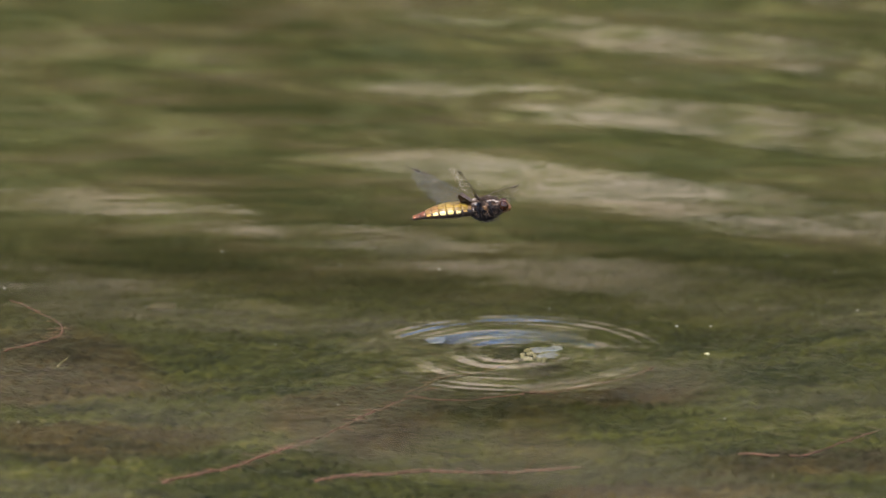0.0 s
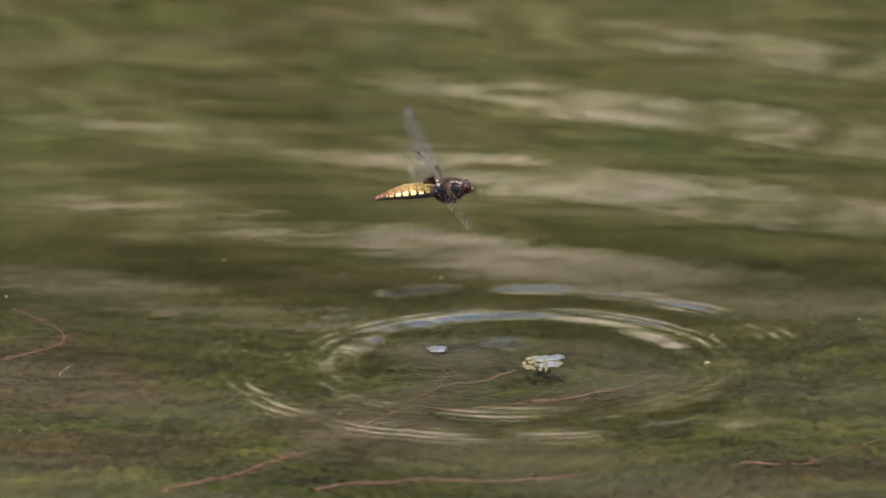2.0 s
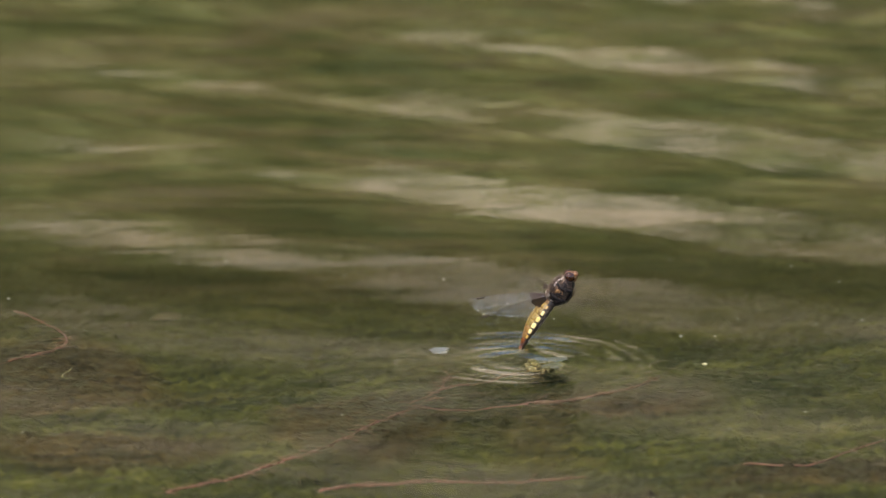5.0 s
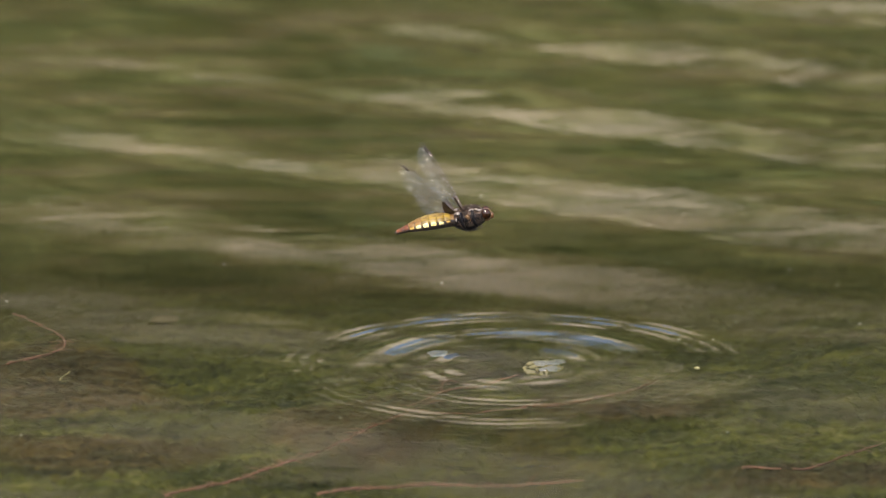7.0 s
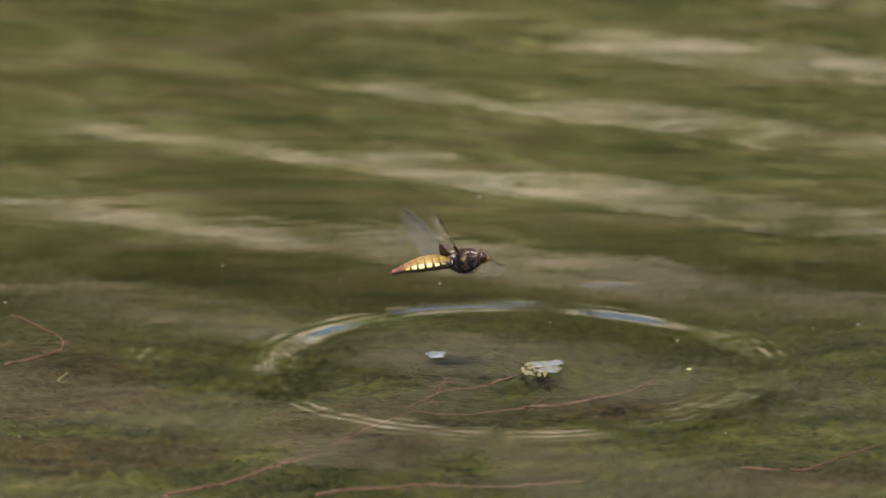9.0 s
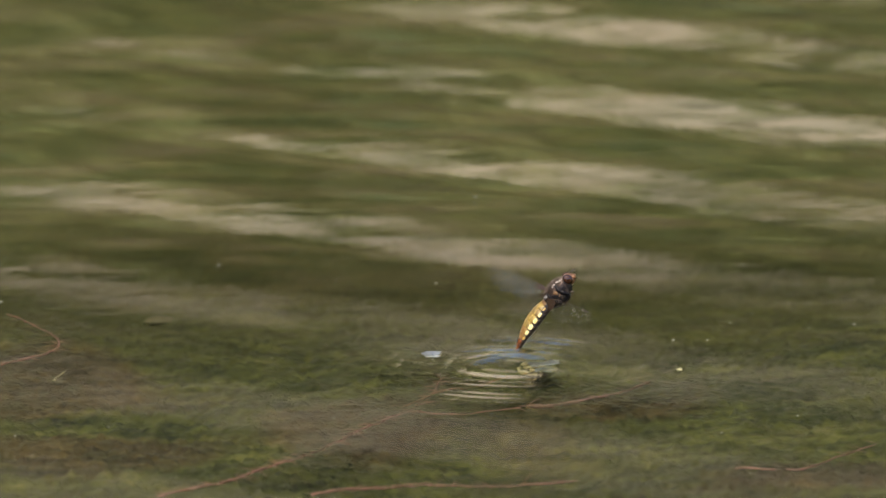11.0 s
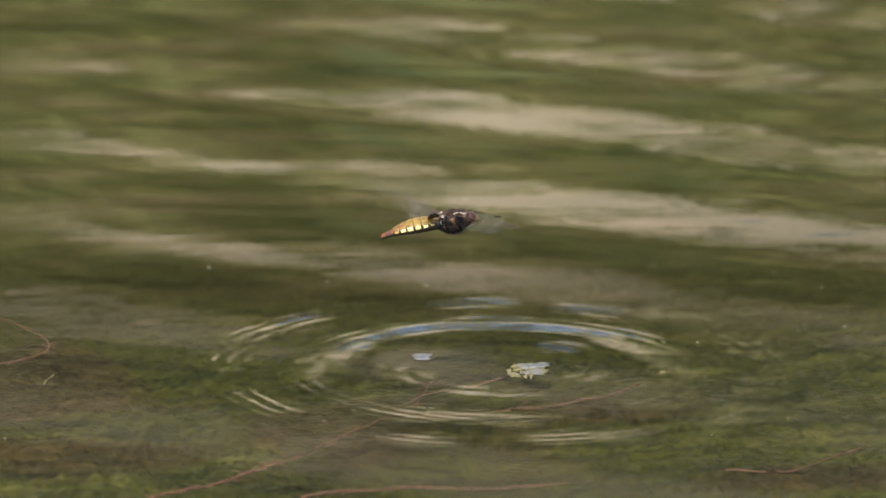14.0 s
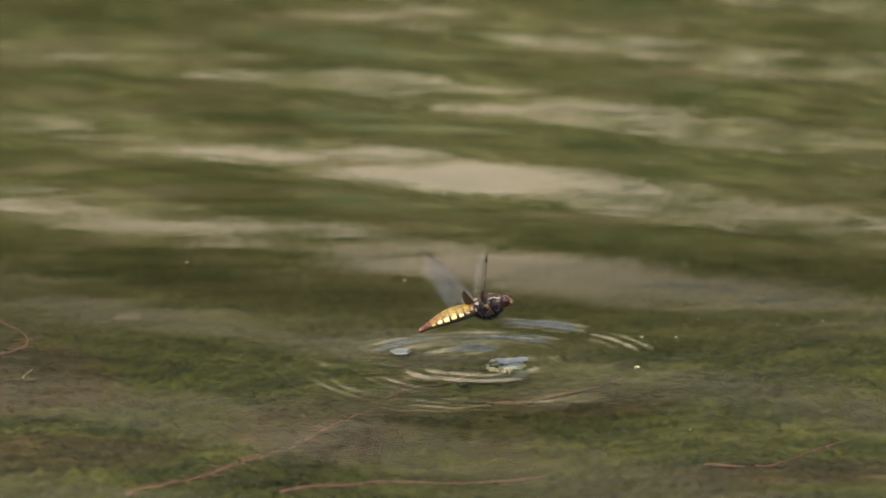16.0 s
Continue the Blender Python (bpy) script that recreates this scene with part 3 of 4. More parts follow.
STEM_LABEL = "thin red pondweed stem lying at the water surface"
build_stem("pondweed_stem", STEM_LABEL, [(-0.1195, -0.197), (-0.0959, -0.173), (-0.0792, -0.1553), (-0.0601, -0.1298),
           (-0.0432, -0.1011), (-0.0210, -0.0630), (-0.0048, -0.0303), (0.0015, 0.0061)], 0.00055, M_RED, 260, 1)
build_stem("pondweed_stem", STEM_LABEL, [(-0.0543, -0.1915), (-0.0349, -0.1841), (-0.0156, -0.1777), (0.0039, -0.1795),
           (0.0282, -0.1767), (0.0599, -0.173)], 0.00055, M_RED, 170, 2)
build_stem("pondweed_stem", STEM_LABEL, [(0.129, -0.144), (0.1561, -0.1412), (0.1741, -0.125), (0.1926, -0.0991)], 0.0005, M_RED, 24, 3, -0.002)
build_stem("pondweed_stem", "curled red pondweed stem at the water surface", [(-0.1985, 0.0287), (-0.1816, 0.0515), (-0.1739, 0.0641),
           (-0.1782, 0.0895), (-0.1909, 0.1108), (-0.2008, 0.126)], 0.0006, M_RED, 60, 4)
build_stem("twig", "thin brown twig with bits of weed on the water", [(0.0393, -0.0442), (0.062, -0.0383), (0.080, -0.0222), (0.0958, 0.0)], 0.0008, M_TWIG, 60, 5, 0.0006)
build_stem("twig", "thin pale brown stalk drifting in the weed", [(-0.0161, -0.0442), (0.0015, -0.0202), (0.0168, -0.0081), (0.0322, 0.0082)], 0.0006, M_TWIG, 30, 6, 0.0004)
build_stem("pondweed_stem", STEM_LABEL, [(-0.0136, -0.0542), (0.0116, -0.0542), (0.0367, -0.0482)], 0.0004, M_RED, 16, 7)
build_stem("pondweed_stem", "small pale hooked stalk at the water surface", [(-0.1729, 0.0), (-0.1726, 0.0102), (-0.1693, 0.0163)], 0.0005, M_SCUM, 0, 8)


def build_threads():
    """Loose algae threads over the bed, thickest where the mat reaches the surface."""
    rng = random.Random(21)
    patches = [(-0.040, -0.055, 0.022, 0.020, 900), (-0.010, -0.040, 0.020, 0.020, 700), (0.085, -0.015, 0.022, 0.022, 800),
               (0.105, -0.020, 0.012, 0.014, 400), (0.165, -0.030, 0.030, 0.040, 800), (0.150, 0.060, 0.035, 0.040, 300),
               (-0.185, 0.080, 0.020, 0.035, 500), (-0.180, -0.020, 0.025, 0.030, 600), (-0.02, -0.185, 0.12, 0.020, 700),
               (0.15, -0.14, 0.06, 0.030, 700), (-0.14, -0.13, 0.07, 0.05, 350), (0.0, 0.045, 0.012, 0.010, 700), (0.004, 0.028, 0.009, 0.014, 700)]
    patches += [(x, y, 0.007, 0.010, 130) for x, y in ((-0.060, -0.130), (-0.052, -0.115), (-0.043, -0.101), (-0.032, -0.082), (-0.021, -0.063), (-0.012, -0.046),
                                                         (-0.005, -0.030), (0.000, -0.010), (0.020, -0.052), (0.055, -0.040), (0.075, -0.026), (0.090, -0.008), (0.01, -0.02))]
    patches += [(rng.uniform(-0.21, 0.21), rng.uniform(-0.20, 0.26), 0.014, 0.020, 55) for _ in range(150)]
    verts, faces = [], []
    for cx, cy, wx, wy, count in patches:
        for _ in range(count):
            p = Vector((rng.gauss(cx, wx), rng.gauss(cy, wy), 0))
            p.z = rng.uniform(-0.004, 0.0005) if count != 55 else max(-0.010, float(bed_height(p.x, p.y))) + rng.uniform(0.0, 0.003)
            a = rng.uniform(0, TAU)
            bend = rng.gauss(0, 90)
            width = rng.uniform(0.00004, 0.00010)
            n0 = len(verts)
            for k in range(5):
                s = Vector((-math.sin(a), math.cos(a), 0)) * width
                verts += [p - s, p + s, p + Vector((0, 0, width))]
                step = rng.uniform(0.001, 0.0035) * (0.55 if wx > 0.021 else 1.0)
                p = p + Vector((math.cos(a), math.sin(a), rng.gauss(0, 0.12))) * step
                p.z = min(p.z, 0.0008)
                a += bend * step * 3
            for k in range(4):
                b = n0 + 3 * k
                for u, w in ((0, 2), (2, 1), (1, 0)):
                    faces.append((b + u, b + w, b + 3 + w, b + 3 + u))
    me = bpy.data.meshes.new("algae_threads")
    me.from_pydata(verts, [], faces)
    me.materials.append(M_THREADS)
    tagged(new("algae_threads", me), "tangle of fine olive and brown algae threads in the water", "algae", kind="stuff")


build_threads()


def build_speck(x, y, size, mat, seed, label):
    bm = bmesh.new()
    blob(bm, (0, 0, 0), (size, size * 0.8, size * 0.55), seed, 0.5, 2)
    ob = tagged(part("floating_seed", bm, mat), label, "seed", "seeds and flecks on the water")
    ob.location = (x, y, 0.0012)
    return ob


SEEDS = [(0.1077, 0.0641, 1.3), (0.1232, 0.0641, 1.1), (-0.1043, 0.2089, 1.2), (-0.204, 0.1368, 1.3), (-0.0011, 0.1731, 1.2),
         (-0.0477, 0.1809, 0.8), (0.1919, 0.0937, 1.1), (0.1635, 0.1987, 0.9), (0.0183, 0.3501, 1.2), (-0.0755, 0.0307, 0.7),
         (0.1347, 0.0969, 0.8), (0.1848, 0.1675, 0.7), (0.0498, 0.0969, 0.7), (0.1243, -0.1011, 0.9), (-0.1856, -0.1059, 0.9),
         (0.1707, 0.0863, 0.7), (0.1457, 0.113, 0.6), (0.1063, 0.2123, 0.6), (-0.1453, -0.0914, 0.6), (0.159, -0.0719, 0.8), (-0.0459, -0.0768, 0.7)]
for i, (x, y, s) in enumerate(SEEDS):
    build_speck(x, y, s * 0.0006, M_PALE, i, "tiny pale seed floating on the pond")
drifter = build_speck(0.119, 0.0122, 0.0012, M_YELLOWGREEN, 51, "small yellow green seed drifting slowly over the pond")


def build_scum(name, x, y, spread, count, seed, bubbles, label):
    """A little raft of algae with glassy bubbles."""
    rng = random.Random(seed)
    root = new(name)
    root.location = (x, y, 0.0)
    bm = bmesh.new()
    for k in range(count):
        a = rng.uniform(0, TAU)
        d = spread * math.sqrt(rng.random())
        blob(bm, (math.cos(a) * d, math.sin(a) * d * 1.3, 0.0004), (rng.uniform(0.0006, 0.0024), rng.uniform(0.0010, 0.0042), 0.00035), k + seed, 0.8, 2)
    part("algae_raft", bm, M_SCUM, root)
    for k in range(bubbles):
        bm = bmesh.new()
        r = rng.uniform(0.0012, 0.0024)
        blob(bm, (0, 0, 0), (r * 1.4, r * 2.0, r * 0.16), k, 0.8, 3)
        b = part("bubble", bm, M_FILM, root, "glossy bubble film mirroring the sky")
        b.location = (rng.uniform(-1, 1) * spread, rng.uniform(-1, 1) * spread * 1.2, 0.001)
    return tagged(root, label, "algae raft")


def film_material():
    n = Net("bubble_film")
    v = n.coords()
    clear = n.add("ShaderNodeBsdfTransparent")
    gloss = n.add("ShaderNodeBsdfGlossy", Roughness=0.34)
    n.link(n.bump(n.noise(v, 420.0, 3), 0.7, 0.001), gloss.inputs["Normal"])
    mix = n.t.nodes.new("ShaderNodeMixShader")
    mix.inputs[0].default_value = 0.30
    n.link(clear.outputs[0], mix.inputs[1])
    n.link(gloss.outputs[0], mix.inputs[2])
    return n.done(mix)


M_FILM = film_material()
build_scum("floating_algae", 0.044, 0.015, 0.0085, 40, 5, 6, "small yellow green algae raft with glossy bubbles on the water")
build_scum("floating_algae", -0.002, 0.041, 0.0028, 2, 9, 3, "dark weed tip with a glossy bubble film at the surface")


def build_leaf(x, y, z, size, turn):
    """A small drowned leaf, cupped and ragged."""
    bm = bmesh.new()
    rows = []
    for i in range(13):
        u = i / 12
        w = size * 0.30 * math.sin(math.pi * min(1, u * 1.03)) ** 0.8 * (1 + 0.15 * math.sin(9 * u))
        rows.append([bm.verts.new(((u - 0.5) * size, w * k, 0.0012 * (k * k - 0.5) + 0.001 * math.sin(5 * u))) for k in (-1, -0.5, 0, 0.5, 1)])
    for a, b in zip(rows, rows[1:]):
        for k in range(4):
            bm.faces.new((a[k], a[k + 1], b[k + 1], b[k]))
    leaf = part("sunken_leaf", bm, M_LEAF_DRY)
    leaf.matrix_basis = pose(x, y, z, 0, 0, turn)
    mod = leaf.modifiers.new("thickness", "SOLIDIFY")
    mod.thickness = 0.0004
    return tagged(leaf, "small ochre leaf lying drowned on the weed", "leaf")


build_leaf(-0.128, 0.190, -0.022, 0.024, 12)

# ---------------------------------------------------------------- the dragonfly
MM = 0.001


def build_wing(root, name, side, span, chord, hinge):
    """A wing lying along its own y axis, leading edge at +x. side is -1 for the insect's right."""
    def outline(s):
        lead = 0.10 * chord * math.sin(math.pi * min(1, s * 1.05)) * (1 - 0.2 * s)
        shape = (0.42 + 0.75 * ease(s, 0.0, 0.35)) * math.sqrt(max(0.0, 1 - max(0, (s - 0.62) / 0.38) ** 2.2)) if name == "fore_wing" else \
                (0.75 + 0.38 * ease(s, 0.0, 0.18) - 0.28 * ease(s, 0.3, 0.8)) * math.sqrt(max(0.0, 1 - max(0, (s - 0.6) / 0.4) ** 2.2))
        return lead, lead - chord * shape * 0.86

    n = 26
    S = [0.02 + 0.98 * i / n for i in range(n + 1)]
    bm = bmesh.new()
    front = [(outline(s)[0], side * s * span, 0.0) for s in S]
    tube(bm, front, [(0.21 if name == "fore_wing" else 0.13) * MM * (1 - 0.5 * i / n) for i in range(n + 1)], 5)
    for frac, reach in ((0.10, 0.96), (0.30, 0.9), (0.52, 0.8), (0.74, 0.62)):
        line = []
        for s in S:
            if s <= reach:
                a, b = outline(s)
                k = frac * (0.35 + 0.65 * ease(s, 0, 0.5))
                line.append((a + (b - a) * k, side * s * span, 0.00003))
        tube(bm, line, 0.035 * MM, 3)
    wing = part(name, bm, M_VEIN, root, "dark wing veins")
    wing.location = hinge

    def skin(s0, s1, k0, k1, z, crinkle, taper=False):
        bm = bmesh.new()
        rows = []
        m = 22 if s1 - s0 > 0.5 else 6
        for i in range(m + 1):
            s = s0 + (s1 - s0) * i / m
            a, b = outline(min(s, 0.999))
            row = []
            for j in range(9):
                f = k0 + (k1 - k0) * j / 8 * ((1 - 0.8 * i / m) if taper else 1)
                zz = z + crinkle * math.sin(j * 2.4) * (1 - 0.5 * s)
                row.append(bm.verts.new((a + (b - a) * f, side * s * span, zz)))
            rows.append(row)
        for p, q in zip(rows, rows[1:]):
            for j in range(8):
                bm.faces.new((p[j], p[j + 1], q[j + 1], q[j]))
        return bm

    bm = bmesh.new()
    rng = random.Random(31 if name == "fore_wing" else 32)
    for i in range(64):                                   # short cross veins between the long ones, their sun glints put into the pale colour
        s = 0.10 + 0.88 * (i + rng.uniform(-0.3, 0.3)) / 64
        a, b = outline(s)
        k0 = rng.uniform(0.04, 0.75)
        k1 = k0 + rng.uniform(0.12, 0.26)
        lean = rng.uniform(-0.012, 0.012)
        tube(bm, [(a + (b - a) * k0, side * s * span, 0.00006), (a + (b - a) * k1, side * (s + lean) * span, 0.00006)], 0.045 * MM, 3)
    tagged(part("vein_net", bm, M_GLINT, wing, "cross veins with sun glints painted in pale"), kind="stuff")
    part("membrane", skin(0.02, 1.0, 0.0, 1.0, 0.0, 0.00022), M_WING, wing, "clear glossy wing membrane")
    if name == "fore_wing":
        part("basal_patch", skin(0.02, 0.19, 0.0, 0.42, 0.0001, 0.00022), M_BASE, wing, "dark brown patch at the wing base")
    else:
        part("basal_patch", skin(0.02, 0.22, 0.0, 0.80, 0.0001, 0.00022, True), M_BASE, wing, "dark brown triangular patch at the wing base")
    bm = bmesh.new()
    a0, a1 = outline(0.80)[0], outline(0.90)[0]
    tube(bm, [(a0 - 0.3 * MM, side * 0.80 * span, 0.0001), (a1 - 0.35 * MM, side * 0.90 * span, 0.0001)], [0.42 * MM, 0.38 * MM], 6)
    part("pterostigma", bm, M_DARK, wing, "dark spot near the wing tip")
    return wing


def abdomen_shape(u):
    """Half width, half height up and down, centre height at u along the abdomen (0 base, 1 tip), in millimetres."""
    w = 3.2 + 2.2 * float(ease(u, 0.0, 0.28)) - 4.2 * float(ease(u, 0.42, 1.05))
    up = 2.9 + 0.9 * float(ease(u, 0, 0.25)) - 2.6 * float(ease(u, 0.40, 1.05))
    dn = 2.7 + 0.0 * float(ease(u, 0, 0.25)) - 1.8 * float(ease(u, 0.35, 1.05))
    zc = 1.5 * math.sin(u * math.pi * 0.62) - 2.1 * u * u
    return w, up, dn, zc


def build_dragonfly():
    root = new("dragonfly")
    # thorax
    bm = bmesh.new()
    prof = [(-7.2, 0.2, 3.0, 2.8, 3.0), (-5.6, 0.2, 3.5, 3.6, 4.6), (-3.5, 0.2, 4.1, 4.3, 5.9), (-1.0, 0.1, 4.5, 4.6, 6.3),
            (1.8, 0.0, 4.5, 4.5, 5.8), (4.2, 0.0, 4.0, 4.1, 4.6), (6.2, 0.0, 3.0, 3.2, 3.3), (7.8, 0.0, 2.0, 2.2, 2.2)]
    pts = []
    for i in range(len(prof) - 1):
        for k in range(4):
            f = k / 4
            f = f * f * (3 - 2 * f) * 0.5 + f * 0.5
            pts.append([a + (b - a) * f for a, b in zip(prof[i], prof[i + 1])])
    pts.append(prof[-1])
    loft(bm, [[q * MM for q in p] for p in pts], 24, lambda i, deg: 0 if 35 < deg < 145 else 1)
    for v in bm.verts:
        v.co += v.co.normalized() * 0.00042 * noise.noise(v.co * 420) + v.co.normalized() * 0.00022 * noise.noise(v.co * 1100)
    part("thorax", bm, [M_THORAX, M_SIDE], root, "dark brown hairy thorax with a blue black side")
    # short dense hair on the thorax
    rng = random.Random(3)
    verts, faces = [], []
    for _ in range(2200):
        a, x = rng.uniform(-0.6, math.pi + 0.6), rng.uniform(-5.8, 6.2)
        r = 4.3 * math.sqrt(max(0.1, 1 - (x / 7.6) ** 2))
        p = Vector((x, r * math.cos(a), 0.2 + r * 1.1 * math.sin(a))) * MM
        d = (Vector((rng.gauss(0.0, 0.4), math.cos(a) + rng.gauss(0, 0.3), math.sin(a) + rng.gauss(0, 0.3)))).normalized() * rng.uniform(0.7, 1.9) * MM
        s = Vector((0.05, 0.03, 0.0)) * MM
        n0 = len(verts)
        verts += [p - s, p + s, p + d]
        faces.append((n0, n0 + 1, n0 + 2))
    me = bpy.data.meshes.new("thorax_hair")
    me.from_pydata(verts, [], faces)
    me.materials.append(M_HAIR)
    hair = new("thorax_hair", me)
    hair.parent = root
    for s in (-1, 1):
        bm = bmesh.new()
        for k in range(9):
            f = k / 8 + rng.uniform(-0.06, 0.06)
            blob(bm, ((5.6 - 4.2 * f) * MM, s * (1.7 + 1.3 * f + 0.3 * rng.uniform(-1, 1)) * MM, (2.9 + 1.5 * math.sin(1.7 * f)) * MM),
                 ((0.15 + 0.75 * rng.random() ** 2) * MM, (0.2 + 0.5 * rng.random()) * MM, 0.35 * MM), k, 0.9, 2)
        part("shoulder_stripe", bm, M_STRIPE, root, "broken pale shoulder stripe")
        bm = bmesh.new()
        blob(bm, (-0.6 * MM, s * 3.75 * MM, 0.6 * MM), (1.6 * MM, 0.85 * MM, 2.1 * MM), 7, 0.5, 3)
        part("side_plate", bm, M_PLATE, root, "brown plate on the thorax side")
        for x0, lean in ((-3.6, 1.0), (1.7, 1.3)):
            bm = bmesh.new()
            line = spline([(x0 + 0.6, s * 2.9, 3.9), (x0, s * 4.2, 1.4), (x0 + 0.4 * lean, s * 4.3, -1.6), (x0 + lean, s * 3.0, -4.2)], 4)
            tube(bm, [Vector(p) * MM for p in line], [0.55 * MM] + [0.75 * MM] * (len(line) - 2) + [0.4 * MM], 8)
            part("side_ridge", bm, M_SIDE, root, "glossy black ridge on the thorax side")
        bm = bmesh.new()
        blob(bm, (-4.6 * MM, s * 2.6 * MM, 3.7 * MM), (1.3 * MM, 0.9 * MM, 0.9 * MM), 2, 0.7, 2)
        part("wing_root", bm, M_STRIPE, root, "whitish wing root")
        bm = bmesh.new()
        blob(bm, (-5.7 * MM, s * 3.0 * MM, 0.9 * MM), (0.4 * MM, 0.4 * MM, 1.0 * MM), 3, 0.5, 2)
        part("side_patch", bm, M_STRIPE, root, "small pale patch behind the thorax side")
        for k in range(3):
            bm = bmesh.new()
            x0 = 3.4 - 2.4 * k
            line = spline([(x0, s * 2.2, -3.6), (x0 + 1.6, s * 3.0, -4.7), (x0 - 1.0, s * 2.6, -5.5), (x0 - 3.0 + 0.5 * k, s * 1.8, -5.8)], 4)
            tube(bm, [Vector(p) * MM for p in line], [0.34 * MM] * 5 + [0.2 * MM] * (len(line) - 5), 6)
            part("leg", bm, M_DARK, root, "thin black folded leg")
    # head
    head = new("head")
    head.parent = root
    head.location = (-0.8 * MM, 0, 0.1 * MM)
    bm = bmesh.new()
    blob(bm, (8.9 * MM, 0, -0.4 * MM), (2.3 * MM, 2.6 * MM, 3.0 * MM), 1, 0.1, 3)
    part("face", bm, M_FACE, head, "brown face")
    for s in (-1, 1):
        bm = bmesh.new()
        blob(bm, (8.6 * MM, s * 1.75 * MM, 0.5 * MM), (2.2 * MM, 2.0 * MM, 2.5 * MM), 4, 0.06, 3)
        part("eye", bm, M_EYE, head, "glossy reddish brown compound eye")
        bm = bmesh.new()
        tube(bm, [(11.0 * MM, s * 0.8 * MM, 1.8 * MM), (12.4 * MM, s * 1.2 * MM, 2.6 * MM)], [0.14 * MM, 0.05 * MM], 4)
        part("antenna", bm, M_DARK, head)
    bm = bmesh.new()
    blob(bm, (10.9 * MM, 0, -1.2 * MM), (1.2 * MM, 1.9 * MM, 1.6 * MM), 5, 0.1, 2)
    part("labrum", bm, M_FACE, head, "pale brown mouth plate")
    # abdomen
    abdomen = new("abdomen")
    abdomen.parent = root
    abdomen.location = (-6.2 * MM, 0, 0.2 * MM)
    length, cuts = 27.0, [0.0, 0.07, 0.17, 0.30, 0.43, 0.56, 0.68, 0.79, 0.88, 0.95, 1.0]
    for i, (u0, u1) in enumerate(zip(cuts, cuts[1:])):
        bm = bmesh.new()
        sec = []
        for k in range(7):
            f = (0.0, 0.05, 0.3, 0.5, 0.7, 0.955, 1.0)[k]
            w, up, dn, zc = abdomen_shape(u0 + (u1 - u0) * f)
            swell = 1.0 + 0.025 * math.sin(math.pi * f) - (0.035 if k in (0, 6) else 0.0)
            sec.append([-(u0 + (u1 - u0) * f) * length * MM, zc * MM, w * swell * MM, up * swell * MM, dn * swell * MM])
        tip = i >= 7
        loft(bm, sec, 28, lambda j, deg: (1 if (j == 5 and (tip or not 62 < deg < 118)) else (0 if (18 if tip else 26) < deg < (162 if tip else 154) else 1)))
        # rust on the first segment puts the shade of the wings into its colour
        seg = part("segment", bm, [M_TIP if tip else (M_RUST if i in (0, 5, 6) else M_AMBER), M_DARK], abdomen,
                   "reddish brown tail segment" if tip else "amber segment with a dark lower edge")
        if 1 <= i <= 6:
            high, wide, low = ((0, 0, 0), (13, 0.30, 9), (19, 0.32, 6), (25, 0.36, 4), (29, 0.38, 3), (27, 0.38, 3), (20, 0.34, 5))[i]
            for s in (-1, 1):
                bm = bmesh.new()
                rows = []
                for a in range(9):
                    row = []
                    for b in range(9):
                        p, q = a / 4 - 1, b / 4 - 1
                        p, q = p * math.sqrt(1 - 0.30 * q * q), q * math.sqrt(1 - 0.30 * p * p)      # a square with rounded corners
                        f = 0.47 + wide * p + 0.04 * noise.noise(Vector((p, q, i * 3.3 + s)))
                        deg = radians(low + high / 2 + high / 2 * q + 3.5 * noise.noise(Vector((p * 1.3, q, i * 1.7))))
                        w, up, dn, zc = abdomen_shape(u0 + (u1 - u0) * f)
                        k = 1.05 - 0.025 * max(abs(p), abs(q)) ** 4
                        row.append(bm.verts.new(Vector((-(u0 + (u1 - u0) * f) * length, s * w * k * math.cos(deg), zc + up * k * math.sin(deg))) * MM))
                    rows.append(row)
                for p, q in zip(rows, rows[1:]):
                    for b in range(8):
                        bm.faces.new((p[b], p[b + 1], q[b + 1], q[b]))
                orange = i in (1, 6)
                part("side_spot", bm, M_SPOT_ORANGE if orange else M_SPOT, seg, "orange side spot" if orange else "bright yellow side spot")
    for s in (-1, 1):
        bm = bmesh.new()
        w, up, dn, zc = abdomen_shape(1.0)
        tube(bm, [(-27.0 * MM, s * 0.4 * MM, zc * MM), (-28.2 * MM, s * 0.6 * MM, (zc + 0.1) * MM)], [0.25 * MM, 0.08 * MM], 5)
        part("tail_appendage", bm, M_DARK, abdomen)
    # wings
    hinges = {"fore_wing": (-1.9 * MM, 2.3 * MM, 4.2 * MM), "hind_wing": (-5.2 * MM, 2.2 * MM, 3.6 * MM)}
    wings = []
    for name, span, chord in (("fore_wing", 38 * MM, 9.0 * MM), ("hind_wing", 37.5 * MM, 12.0 * MM)):
        for s in (-1, 1):
            hx, hy, hz = hinges[name]
            wings.append((name, s, (hx, s * hy, hz), build_wing(root, name, s, span, chord, (hx, s * hy, hz))))
    tagged(root, "female chaser dragonfly with amber abdomen hovering above water", "dragonfly")
    return root, abdomen, wings


dragonfly, abdomen, wings = build_dragonfly()

